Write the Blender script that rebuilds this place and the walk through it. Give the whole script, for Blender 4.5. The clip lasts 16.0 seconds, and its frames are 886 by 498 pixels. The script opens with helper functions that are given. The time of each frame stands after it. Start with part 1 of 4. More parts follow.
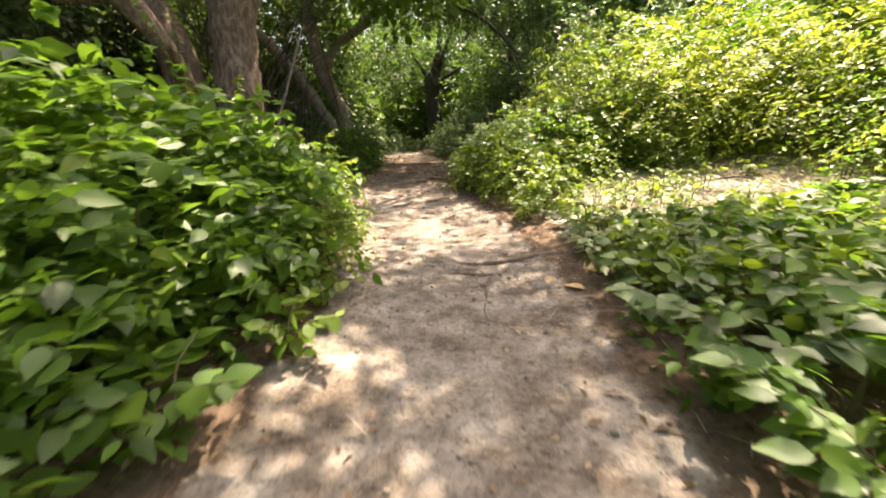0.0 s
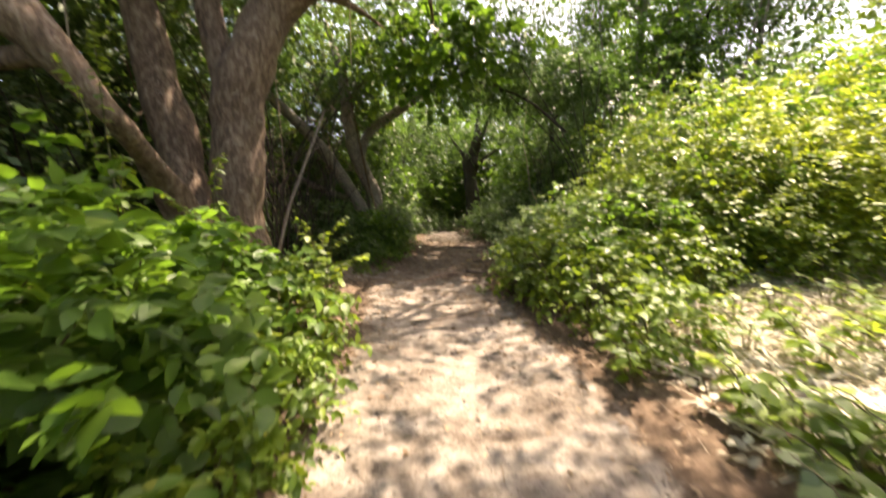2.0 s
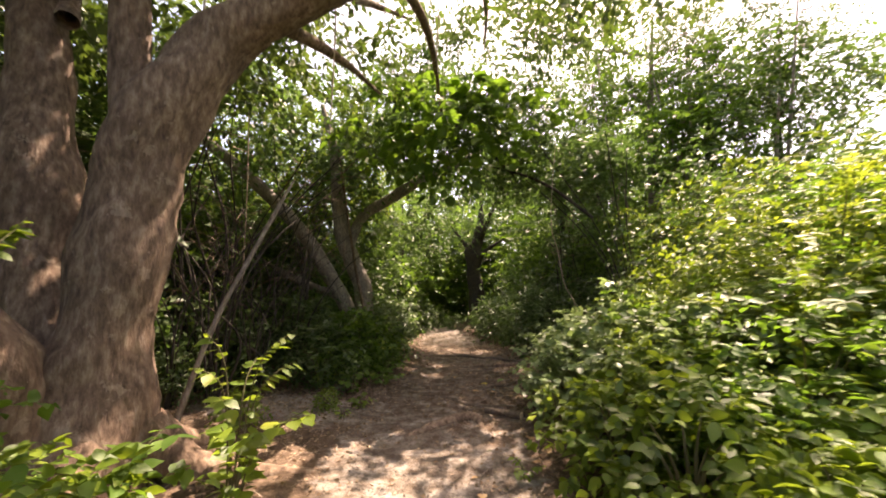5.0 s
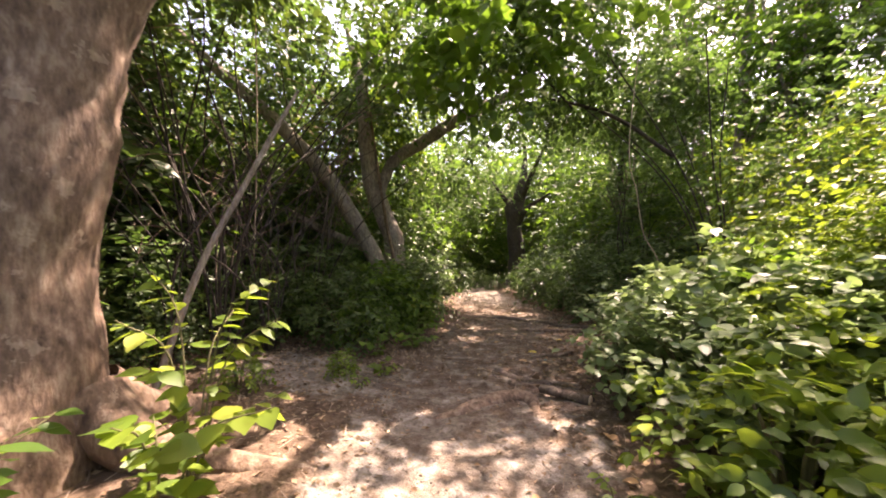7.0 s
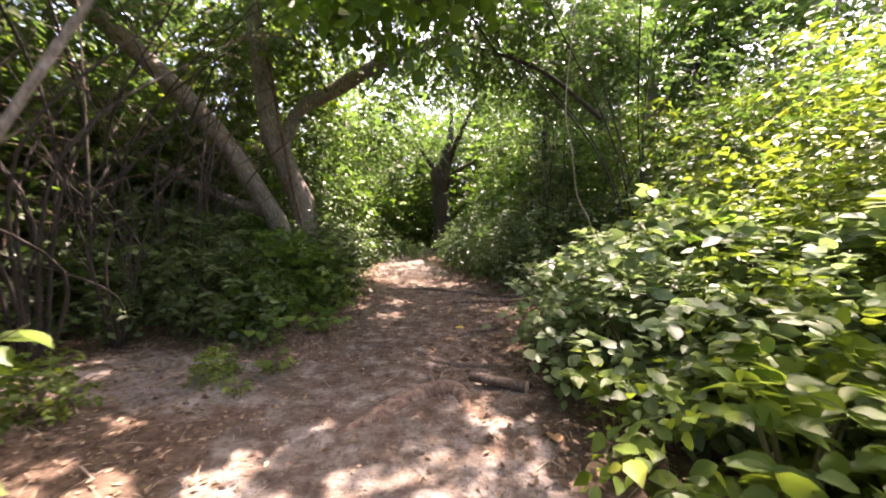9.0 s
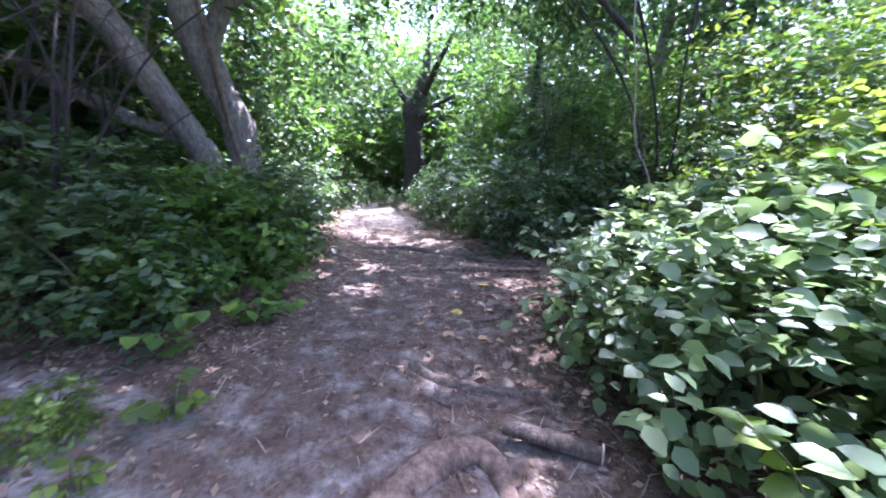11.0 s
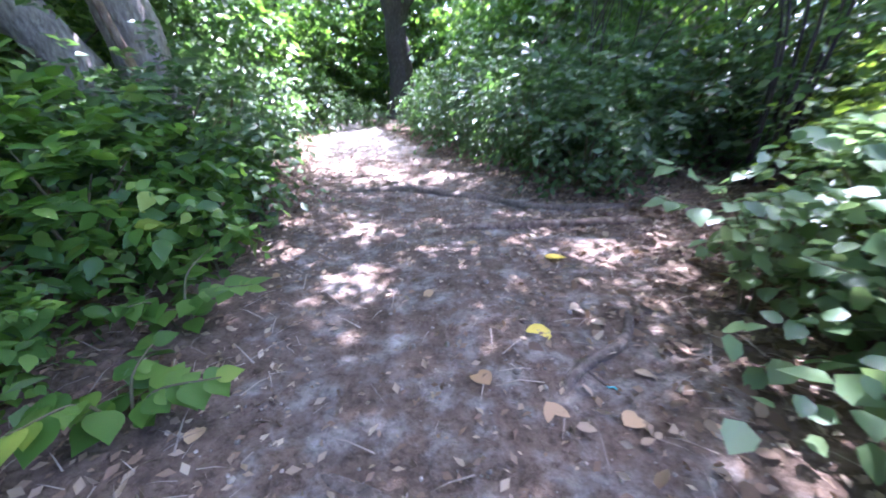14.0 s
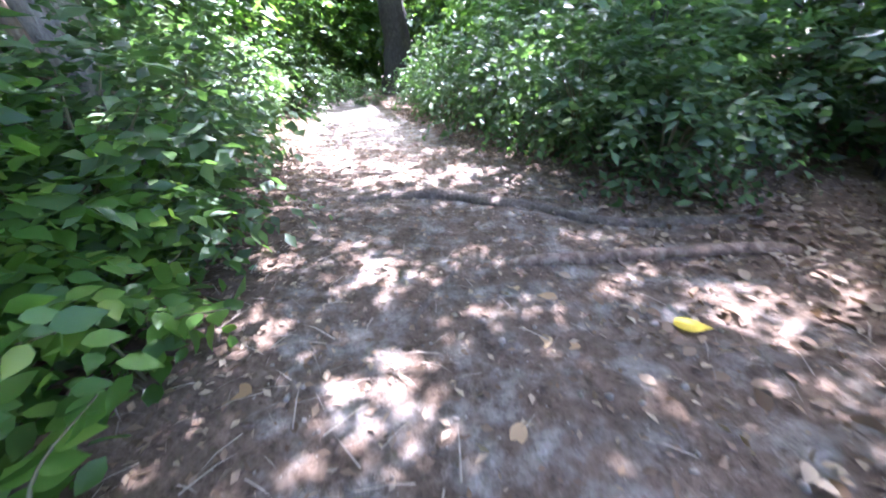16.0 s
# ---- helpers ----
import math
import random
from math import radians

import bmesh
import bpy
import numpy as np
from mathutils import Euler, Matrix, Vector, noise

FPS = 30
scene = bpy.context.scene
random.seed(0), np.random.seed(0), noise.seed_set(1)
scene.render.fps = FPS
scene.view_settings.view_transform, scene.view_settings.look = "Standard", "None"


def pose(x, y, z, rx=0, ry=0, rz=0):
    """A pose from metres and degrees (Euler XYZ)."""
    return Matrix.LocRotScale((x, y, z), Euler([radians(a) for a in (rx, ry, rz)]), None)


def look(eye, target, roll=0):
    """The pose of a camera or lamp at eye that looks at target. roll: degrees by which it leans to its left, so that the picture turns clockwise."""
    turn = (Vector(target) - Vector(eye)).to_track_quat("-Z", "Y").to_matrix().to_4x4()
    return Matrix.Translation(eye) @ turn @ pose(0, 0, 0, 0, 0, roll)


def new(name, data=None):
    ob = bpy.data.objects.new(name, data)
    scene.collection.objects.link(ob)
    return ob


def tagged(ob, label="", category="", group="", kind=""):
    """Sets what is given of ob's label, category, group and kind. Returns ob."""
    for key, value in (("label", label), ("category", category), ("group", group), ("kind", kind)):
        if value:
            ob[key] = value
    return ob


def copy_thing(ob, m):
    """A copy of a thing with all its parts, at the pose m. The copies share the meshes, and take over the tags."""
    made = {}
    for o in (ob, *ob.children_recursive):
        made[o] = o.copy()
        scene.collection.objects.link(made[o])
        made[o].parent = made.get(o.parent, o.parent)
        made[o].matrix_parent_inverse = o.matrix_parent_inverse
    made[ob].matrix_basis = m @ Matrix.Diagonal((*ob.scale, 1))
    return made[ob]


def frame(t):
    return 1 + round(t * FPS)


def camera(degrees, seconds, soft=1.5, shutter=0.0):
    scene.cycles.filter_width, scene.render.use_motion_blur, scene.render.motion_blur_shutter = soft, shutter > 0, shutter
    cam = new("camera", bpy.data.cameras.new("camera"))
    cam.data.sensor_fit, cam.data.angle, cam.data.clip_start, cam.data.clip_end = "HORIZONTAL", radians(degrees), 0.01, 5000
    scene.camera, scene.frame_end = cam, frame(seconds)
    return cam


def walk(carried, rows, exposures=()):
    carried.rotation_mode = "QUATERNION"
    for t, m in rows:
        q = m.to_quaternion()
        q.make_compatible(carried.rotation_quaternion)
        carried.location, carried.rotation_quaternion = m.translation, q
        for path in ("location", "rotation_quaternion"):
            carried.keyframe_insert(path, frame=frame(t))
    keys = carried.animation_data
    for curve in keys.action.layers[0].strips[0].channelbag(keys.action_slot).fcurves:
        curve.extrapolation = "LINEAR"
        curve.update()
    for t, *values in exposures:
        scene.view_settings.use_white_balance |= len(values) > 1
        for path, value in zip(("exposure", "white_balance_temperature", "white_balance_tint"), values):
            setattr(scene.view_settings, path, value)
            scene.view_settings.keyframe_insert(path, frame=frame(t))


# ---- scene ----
cam = camera(103.2, 16.0, soft=1.8, shutter=0.4)
PATH = [
    (0, (2.339, -0.418, 1.3), (2.091, 1.171, 0.751), -2.4),
    (0.5, (2.286, 0.113, 1.368), (2.039, 1.715, 0.856), -4.6),
    (1, (2.257, 0.684, 1.309), (1.951, 2.225, 0.66), -3.8),
    (1.5, (2.099, 1.154, 1.321), (1.813, 2.723, 0.734), -1.6),
    (2, (2.032, 1.552, 1.468), (1.612, 3.188, 1.267), -2.5),
    (2.5, (2.035, 1.864, 1.595), (1.465, 3.46, 1.731), -2.8),
    (3, (1.843, 2.126, 1.675), (1.255, 3.669, 2.078), -3.3),
    (3.5, (1.722, 2.376, 1.759), (1.091, 3.856, 2.309), -6.8),
    (4, (1.606, 2.789, 1.686), (0.992, 4.263, 2.269), -4.4),
    (4.5, (1.58, 3.243, 1.7), (1.088, 4.806, 2.152), -5.4),
    (5, (1.347, 3.757, 1.686), (0.952, 5.394, 1.918), -1.9),
    (5.2, (1.273, 3.902, 1.646), (0.832, 5.531, 1.85), -1.2),
    (7.3, (0.909, 5.223, 1.494), (0.336, 6.824, 1.465), -1.0),
    (7.5, (0.887, 5.344, 1.488), (0.419, 6.971, 1.336), -0.4),
    (8, (0.868, 5.343, 1.48), (0.544, 7.012, 1.449), -1.1),
    (8.5, (0.864, 5.464, 1.466), (0.492, 7.121, 1.417), -2.5),
    (8.7, (0.856, 5.592, 1.453), (0.559, 7.265, 1.392), -2.8),
    (10.8, (0.334, 7.203, 1.493), (0.24, 8.849, 1.08), 2.8),
    (11, (0.282, 7.267, 1.493), (0.233, 8.927, 1.131), 2.1),
    (11.5, (0.106, 7.658, 1.446), (0.264, 9.285, 0.978), 3.5),
    (12, (0.003, 8.023, 1.414), (0.118, 9.653, 0.947), 6.2),
    (12.5, (0.061, 8.511, 1.419), (-0.022, 10.159, 1.012), 3.1),
    (13, (-0.027, 8.822, 1.436), (-0.048, 10.478, 1.051), 0.7),
    (13.5, (-0.12, 9.014, 1.416), (-0.002, 10.628, 0.895), 1.5),
    (14, (-0.23, 9.262, 1.326), (-0.223, 10.8, 0.603), -0.4),
    (14.5, (-0.314, 9.639, 1.397), (-0.389, 11.089, 0.513), -2.4),
    (15, (-0.354, 9.795, 1.395), (-0.396, 11.24, 0.501), -2.5),
    (15.5, (-0.487, 10.152, 1.32), (-0.434, 11.591, 0.415), -4.3),
    (16, (-0.612, 10.519, 1.3), (-0.586, 12.005, 0.475), -1.7),
]
EXPOSURES = [(0, 2.2, 7900, 17), (1.5, 2.15, 7900, 17), (2.4, 1.95, 8200, 20), (5.2, 2.05, 8300, 28), (7.3, 2.64, 7700, 33), (8.7, 2.76, 7400, 34),
             (10.8, 3.2, 5000, 38), (13, 3.78, 4850, 37), (14.5, 4.0, 4950, 31), (16, 4.05, 5050, 28)]
walk(cam, [(t, look(e, g, r)) for t, e, g, r in PATH], EXPOSURES)

# ---------------------------------------------------------------- light
SUN_AZ, SUN_EL = 66, 63          # degrees from +x towards +y, and above the horizon
world = bpy.data.worlds.new("sky")
scene.world = world
world.use_nodes = True
wn = world.node_tree.nodes
sky = wn.new("ShaderNodeTexSky")
sky.sky_type, sky.sun_disc = "NISHITA", False
sky.sun_elevation, sky.sun_rotation = radians(SUN_EL), radians(90 - SUN_AZ)
sky.air_density, sky.dust_density = 1.0, 4.0
wn["Background"].inputs["Strength"].default_value = 0.15
world.node_tree.links.new(sky.outputs[0], wn["Background"].inputs["Color"])
sun = new("sun", bpy.data.lights.new("sun", "SUN"))
sun.data.energy, sun.data.angle, sun.data.color = 5.0, radians(0.6), (1.0, 0.94, 0.84)
sun_way = Vector((math.cos(radians(SUN_EL)) * math.cos(radians(SUN_AZ)), math.cos(radians(SUN_EL)) * math.sin(radians(SUN_AZ)), math.sin(radians(SUN_EL))))
sun.matrix_world = look(sun_way * 60, (0, 0, 0))


# ---------------------------------------------------------------- materials
class Nodes:
    """A material's node tree, with short calls to add to it."""

    def __init__(self, name):
        self.mat = bpy.data.materials.new(name)
        self.mat.use_nodes = True
        self.tree = self.mat.node_tree
        self.bsdf = self.tree.nodes["Principled BSDF"]
        self.out = self.tree.nodes["Material Output"]

    def add(self, kind, links=(), **values):
        n = self.tree.nodes.new(kind)
        for k, v in values.items():
            n.inputs[k.replace("_", " ")].default_value = v
        for k, src in links:
            self.tree.links.new(src, n.inputs[k])
        return n

    def link(self, a, node, k):
        self.tree.links.new(a, node.inputs[k])

    def noise(self, co, scale, detail=4.0, rough=0.55):
        return self.add("ShaderNodeTexNoise", [("Vector", co)], Scale=scale, Detail=detail, Roughness=rough).outputs["Fac"]

    def ramp(self, fac, stops):
        n = self.add("ShaderNodeValToRGB", [("Fac", fac)])
        el = n.color_ramp.elements
        while len(el) < len(stops):
            el.new(0.5)
        for e, (p, c) in zip(el, stops):
            e.position, e.color = p, (*c, 1)
        return n.outputs["Color"]

    def mix(self, fac, a, b, blend="MIX"):
        n = self.tree.nodes.new("ShaderNodeMix")
        n.data_type, n.blend_type = "RGBA", blend
        for i, v in ((0, fac), (6, a), (7, b)):
            if hasattr(v, "is_output"):
                self.tree.links.new(v, n.inputs[i])
            else:
                n.inputs[i].default_value = v if i == 0 else (*v, 1)
        return n.outputs[2]

    def math(self, op, a, b=0.0):
        n = self.tree.nodes.new("ShaderNodeMath")
        n.operation = op
        for i, v in ((0, a), (1, b)):
            if hasattr(v, "is_output"):
                self.tree.links.new(v, n.inputs[i])
            else:
                n.inputs[i].default_value = v
        return n.outputs[0]

    def bump(self, height, strength, distance):
        n = self.add("ShaderNodeBump", [("Height", height)], Strength=strength, Distance=distance)
        self.link(n.outputs[0], self.bsdf, "Normal")

    def world_co(self):
        return self.add("ShaderNodeNewGeometry").outputs["Position"]


def leaf_material(name, stops, glow, translucent=0.45, rough=0.46, single=False):
    """Leaf tissue: colour by leaf, patches of older and younger growth, light shining through."""
    n = Nodes(name)
    geo = n.add("ShaderNodeNewGeometry")
    fac = n.add("ShaderNodeObjectInfo").outputs["Random"] if single else geo.outputs["Random Per Island"]
    patch = n.noise(geo.outputs["Position"], 1.3, 2)
    f = n.math("ADD", n.math("MULTIPLY", fac, 0.62), n.math("MULTIPLY", n.math("SUBTRACT", patch, 0.3), 0.9))
    col = n.ramp(f, stops)
    blot = n.noise(geo.outputs["Position"], 60, 3)
    col = n.mix(n.math("MULTIPLY", n.math("GREATER_THAN", blot, 0.66), 0.35), col, (0.16, 0.12, 0.03))
    n.link(col, n.bsdf, "Base Color")
    n.bsdf.inputs["Roughness"].default_value = rough
    n.bsdf.inputs["Specular IOR Level"].default_value = 0.45
    n.bump(n.noise(geo.outputs["Position"], 180, 2), 0.25, 0.004)
    tr = n.add("ShaderNodeBsdfTranslucent")
    n.link(n.mix(0.55, col, glow), tr, "Color")
    mx = n.add("ShaderNodeMixShader", [(1, n.bsdf.outputs[0]), (2, tr.outputs[0])], Fac=translucent)
    n.link(mx.outputs[0], n.out, "Surface")
    return n.mat


def bark_material(name, dark, mid, light, scale=1.0):
    n = Nodes(name)
    co = n.add("ShaderNodeTexCoord").outputs["Object"]
    long_co = n.add("ShaderNodeMapping", [("Vector", co)], Scale=(7 * scale, 7 * scale, 2.6 * scale)).outputs[0]
    fine = n.noise(long_co, 2.2, 8, 0.65)
    big = n.noise(co, 1.1 * scale, 4)
    pale_spots = n.noise(co, 4.5 * scale, 5, 0.7)
    col = n.ramp(fine, [(0.3, dark), (0.52, mid), (0.8, light)])
    stain = n.ramp(n.noise(co, 2.3 * scale, 5, 0.6), [(0.38, (0, 0, 0)), (0.62, (1, 1, 1))])
    col = n.mix(n.math("MULTIPLY", stain, 0.4), col, dark)
    # paler spots scattered by noise over the bark
    col = n.mix(n.math("MULTIPLY", n.math("GREATER_THAN", pale_spots, 0.62), 0.28), col, light)
    n.link(col, n.bsdf, "Base Color")
    n.bsdf.inputs["Roughness"].default_value = 0.9
    n.bump(n.math("ADD", fine, n.math("MULTIPLY", big, 1.5)), 0.75, 0.04)
    return n.mat


def plain_material(name, a, b, scale, rough=0.85, bump=0.4):
    n = Nodes(name)
    co = n.world_co()
    f = n.noise(co, scale, 5)
    rnd = n.add("ShaderNodeNewGeometry").outputs["Random Per Island"]
    col = n.ramp(n.math("ADD", n.math("MULTIPLY", f, 0.5), n.math("MULTIPLY", rnd, 0.5)), [(0.2, a), (0.8, b)])
    n.link(col, n.bsdf, "Base Color")
    n.bsdf.inputs["Roughness"].default_value = rough
    n.bump(n.noise(co, scale * 4, 4), bump, 0.006)
    return n.mat


def ground_material():
    n = Nodes("soil")
    co = n.world_co()
    worn = n.add("ShaderNodeAttribute")
    worn.attribute_name = "worn"
    big, mid, fine = n.noise(co, 0.8, 3), n.noise(co, 5, 6, 0.6), n.noise(co, 55, 6, 0.7)
    bare = n.ramp(mid, [(0.28, (0.17, 0.145, 0.12)), (0.5, (0.32, 0.285, 0.245)), (0.72, (0.48, 0.445, 0.40))])
    bare = n.mix(n.math("MULTIPLY", big, 0.5), bare, (0.17, 0.13, 0.10))
    humus = n.ramp(n.noise(co, 9, 7, 0.68), [(0.3, (0.075, 0.05, 0.034)), (0.55, (0.15, 0.105, 0.073)), (0.8, (0.23, 0.168, 0.12))])
    # darker patches across the bare earth, from stretched noise
    flow = n.add("ShaderNodeMapping", [("Vector", co)], Scale=(1.6, 3.6, 2.0)).outputs[0]
    dark_patches = n.ramp(n.noise(flow, 1.0, 6, 0.62), [(0.36, (0.42, 0.37, 0.33)), (0.5, (0.86, 0.84, 0.82)), (0.6, (1, 1, 1))])
    bare = n.mix(0.85, bare, dark_patches, "MULTIPLY")
    edge = n.math("ADD", worn.outputs["Fac"], n.math("MULTIPLY", n.math("SUBTRACT", mid, 0.5), 1.2))
    ed = n.add("ShaderNodeMapRange", [("Value", edge)])
    ed.inputs["From Min"].default_value, ed.inputs["From Max"].default_value = 0.3, 0.65
    col = n.mix(ed.outputs[0], humus, bare)
    crumb = n.ramp(n.noise(co, 26, 8, 0.75), [(0.32, (0.38, 0.34, 0.31)), (0.5, (0.9, 0.89, 0.88)), (0.7, (1, 1, 1))])
    col = n.mix(0.9, col, crumb, "MULTIPLY")
    n.link(col, n.bsdf, "Base Color")
    n.bsdf.inputs["Roughness"].default_value = 0.95
    n.bsdf.inputs["Specular IOR Level"].default_value = 0.15
    n.bump(n.math("ADD", n.math("MULTIPLY", fine, 0.35), n.math("ADD", n.math("MULTIPLY", mid, 1.4), n.noise(co, 17, 6, 0.6))), 0.9, 0.045)
    return n.mat


DEEP = [(0.12, (0.028, 0.062, 0.010)), (0.5, (0.068, 0.14, 0.020)), (0.8, (0.135, 0.22, 0.028)), (0.97, (0.26, 0.30, 0.04))]
FRESH = [(0.12, (0.032, 0.068, 0.010)), (0.5, (0.085, 0.15, 0.018)), (0.8, (0.16, 0.23, 0.026)), (0.97, (0.31, 0.31, 0.04))]
# PALE: pale green, lightened further so the colour carries glossy sheen
PALE = [(0.12, (0.055, 0.095, 0.038)), (0.5, (0.12, 0.185, 0.075)), (0.8, (0.20, 0.27, 0.115)), (0.97, (0.29, 0.34, 0.14))]
DUSK = [(0.12, (0.028, 0.046, 0.018)), (0.5, (0.060, 0.10, 0.036)), (0.8, (0.105, 0.155, 0.050)), (0.97, (0.19, 0.21, 0.06))]
FEATHER = [(0.12, (0.07, 0.12, 0.015)), (0.5, (0.15, 0.22, 0.022)), (0.8, (0.25, 0.31, 0.03)), (0.97, (0.38, 0.40, 0.05))]
leaf_deep = leaf_material("deep_green_leaf", DEEP, (0.22, 0.42, 0.03))
leaf_fresh = leaf_material("fresh_green_leaf", FRESH, (0.32, 0.44, 0.03), 0.42)
leaf_canopy = leaf_material("canopy_leaf", DUSK, (0.22, 0.36, 0.03), 0.22, 0.5)
leaf_pale = leaf_material("pale_green_leaf", PALE, (0.32, 0.46, 0.12), 0.42, 0.4)
leaf_dusk = leaf_material("dark_green_leaf", DUSK, (0.16, 0.32, 0.04), 0.38)
leaf_feather = leaf_material("feathery_leaf", FEATHER, (0.5, 0.58, 0.05), 0.45)
leaf_deep_one = leaf_material("deep_green_single_leaf", DEEP, (0.22, 0.42, 0.03), single=True)
leaf_pale_one = leaf_material("pale_green_single_leaf", PALE, (0.32, 0.46, 0.12), 0.42, 0.4, single=True)
leaf_fresh_one = leaf_material("fresh_green_single_leaf", FRESH, (0.38, 0.52, 0.04), 0.45, single=True)
leaf_dry = leaf_material("dry_leaf", [(0.1, (0.07, 0.04, 0.02)), (0.45, (0.17, 0.105, 0.06)), (0.75, (0.30, 0.22, 0.14)), (0.95, (0.42, 0.33, 0.22))], (0.4, 0.25, 0.1), 0.12, 0.7)
leaf_yellow = leaf_material("yellow_fallen_leaf", [(0.1, (0.52, 0.36, 0.03)), (0.9, (0.62, 0.47, 0.06))], (0.7, 0.5, 0.05), 0.2, 0.5, single=True)
leaf_tan = leaf_material("tan_fallen_leaf", [(0.1, (0.28, 0.16, 0.07)), (0.9, (0.45, 0.30, 0.16))], (0.5, 0.3, 0.1), 0.12, 0.65, single=True)
straw_mat = leaf_material("straw", [(0.1, (0.24, 0.20, 0.13)), (0.5, (0.48, 0.43, 0.33)), (0.9, (0.70, 0.66, 0.56))], (0.6, 0.5, 0.25), 0.15, 0.7)
bark_big = bark_material("brown_bark", (0.045, 0.026, 0.017), (0.20, 0.13, 0.085), (0.44, 0.35, 0.26))
bark_grey = bark_material("grey_bark", (0.10, 0.08, 0.065), (0.29, 0.24, 0.195), (0.50, 0.45, 0.38), 1.4)
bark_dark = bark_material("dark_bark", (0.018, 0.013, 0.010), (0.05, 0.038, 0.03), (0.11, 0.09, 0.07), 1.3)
root_bark = bark_material("root_bark", (0.045, 0.032, 0.022), (0.13, 0.095, 0.068), (0.26, 0.21, 0.16), 2.0)
stem_mat = plain_material("green_brown_stem", (0.05, 0.05, 0.02), (0.14, 0.12, 0.05), 14)
twig_mat = plain_material("dry_twig", (0.14, 0.10, 0.07), (0.36, 0.29, 0.22), 18)
cut_wood = plain_material("cut_wood", (0.42, 0.30, 0.18), (0.60, 0.46, 0.30), 30)
pebble_mat = plain_material("pebble", (0.10, 0.08, 0.06), (0.28, 0.23, 0.18), 40)
teal_mat = plain_material("teal_plastic", (0.03, 0.30, 0.34), (0.05, 0.42, 0.46), 60, 0.4, 0.1)
soil = ground_material()

# ---------------------------------------------------------------- mesh helpers
rng = np.random.default_rng(7)


def empty(name, place=(0, 0, 0)):
    ob = new(name)
    ob.empty_display_size = 0.2
    ob.location = place
    return ob


def part(name, mesh, material, parent=None, label=""):
    if material and not mesh.materials:
        mesh.materials.append(material)
    ob = new(name, mesh)
    ob.parent = parent
    if label:
        ob["label"] = label
    return ob


def mesh_of(name, verts, faces, smooth=True):
    """A mesh from an array of vertices and an array of faces that all have as many corners."""
    verts, faces = np.asarray(verts, np.float32), np.asarray(faces, np.int32)
    me = bpy.data.meshes.new(name)
    k = faces.shape[1]
    me.vertices.add(len(verts))
    me.vertices.foreach_set("co", verts.ravel())
    me.loops.add(faces.size)
    me.loops.foreach_set("vertex_index", faces.ravel())
    me.polygons.add(len(faces))
    me.polygons.foreach_set("loop_start", np.arange(len(faces), dtype=np.int32) * k)
    me.polygons.foreach_set("use_smooth", np.full(len(faces), smooth))
    me.update(calc_edges=True)
    return me


def spline(points, steps):
    """Points on a smooth line through the given ones (rows of any width)."""
    p = np.asarray(points, float)
    ext = np.vstack([2 * p[0] - p[1], p, 2 * p[-1] - p[-2]])
    out = []
    for i in range(len(p) - 1):
        a, b, c, d = ext[i:i + 4]
        for t in np.linspace(0, 1, steps, endpoint=False):
            out.append(0.5 * (2 * b + (c - a) * t + (2 * a - 5 * b + 4 * c - d) * t * t + (3 * b - a - 3 * c + d) * t ** 3))
    out.append(p[-1])
    return np.array(out)


def tube(points, sides=8, steps=4, knobs=0.0, seed=0.0):
    """Verts and quads of a limb along rows of (x, y, z, radius), with knobs and hollows; closed at its end by a taper."""
    line = spline(points, steps)
    verts, faces = [], []
    for i, (x, y, z, r) in enumerate(line):
        c = Vector((x, y, z))
        a = Vector(line[max(i - 1, 0)][:3])
        b = Vector(line[min(i + 1, len(line) - 1)][:3])
        way = (b - a).normalized()
        u = way.cross(Vector((0.31, 0.95, 0.05))).normalized()
        v = way.cross(u)
        for j in range(sides):
            ang = 2 * math.pi * j / sides
            k = 1.0
            if knobs:
                q = c * 1.3 + Vector((math.cos(ang), math.sin(ang), seed)) * 0.8
                k += knobs * noise.noise(q) + 0.5 * knobs * noise.noise(q * 3.1)
            verts.append(c + (u * math.cos(ang) + v * math.sin(ang)) * max(r, 0.001) * k)
        if i:
            s = (i - 1) * sides
            for j in range(sides):
                k2 = (j + 1) % sides
                faces.append((s + j, s + k2, s + sides + k2, s + sides + j))
    return np.array(verts), np.array(faces)


def join(name, pieces, smooth=True):
    vs, fs, n = [], [], 0
    for v, f in pieces:
        vs.append(v)
        fs.append(f + n)
        n += len(v)
    return mesh_of(name, np.vstack(vs), np.vstack(fs), smooth)


# leaf outlines: x across, y along, z up; a folded blade with a drooping tip
KITE = (np.array([(0, 0, 0), (-0.27, 0.45, 0.05), (0, 1, -0.10), (0.27, 0.45, 0.05)]), np.array([(0, 2, 1), (0, 3, 2)]))
OVAL = (np.array([(0, 0, 0), (-0.25, 0.22, 0.05), (0, 0.25, 0.0), (0.25, 0.22, 0.05), (-0.31, 0.52, 0.05), (0, 0.55, -0.01), (0.31, 0.52, 0.05),
                  (-0.16, 0.82, -0.02), (0.16, 0.82, -0.02), (0, 1.05, -0.14)]),
        np.array([(0, 2, 1), (0, 3, 2), (1, 2, 5), (1, 5, 4), (2, 3, 6), (2, 6, 5), (4, 5, 7), (5, 6, 8), (5, 8, 9), (5, 9, 7)]))
ROUND = (np.array([(0, 0, 0), (-0.30, 0.10, 0.06), (0, 0.22, 0.0), (0.30, 0.10, 0.06), (-0.43, 0.45, 0.07), (0, 0.5, -0.01), (0.43, 0.45, 0.07),
                   (-0.24, 0.80, 0.0), (0.24, 0.80, 0.0), (0, 1.0, -0.12)]), OVAL[1])
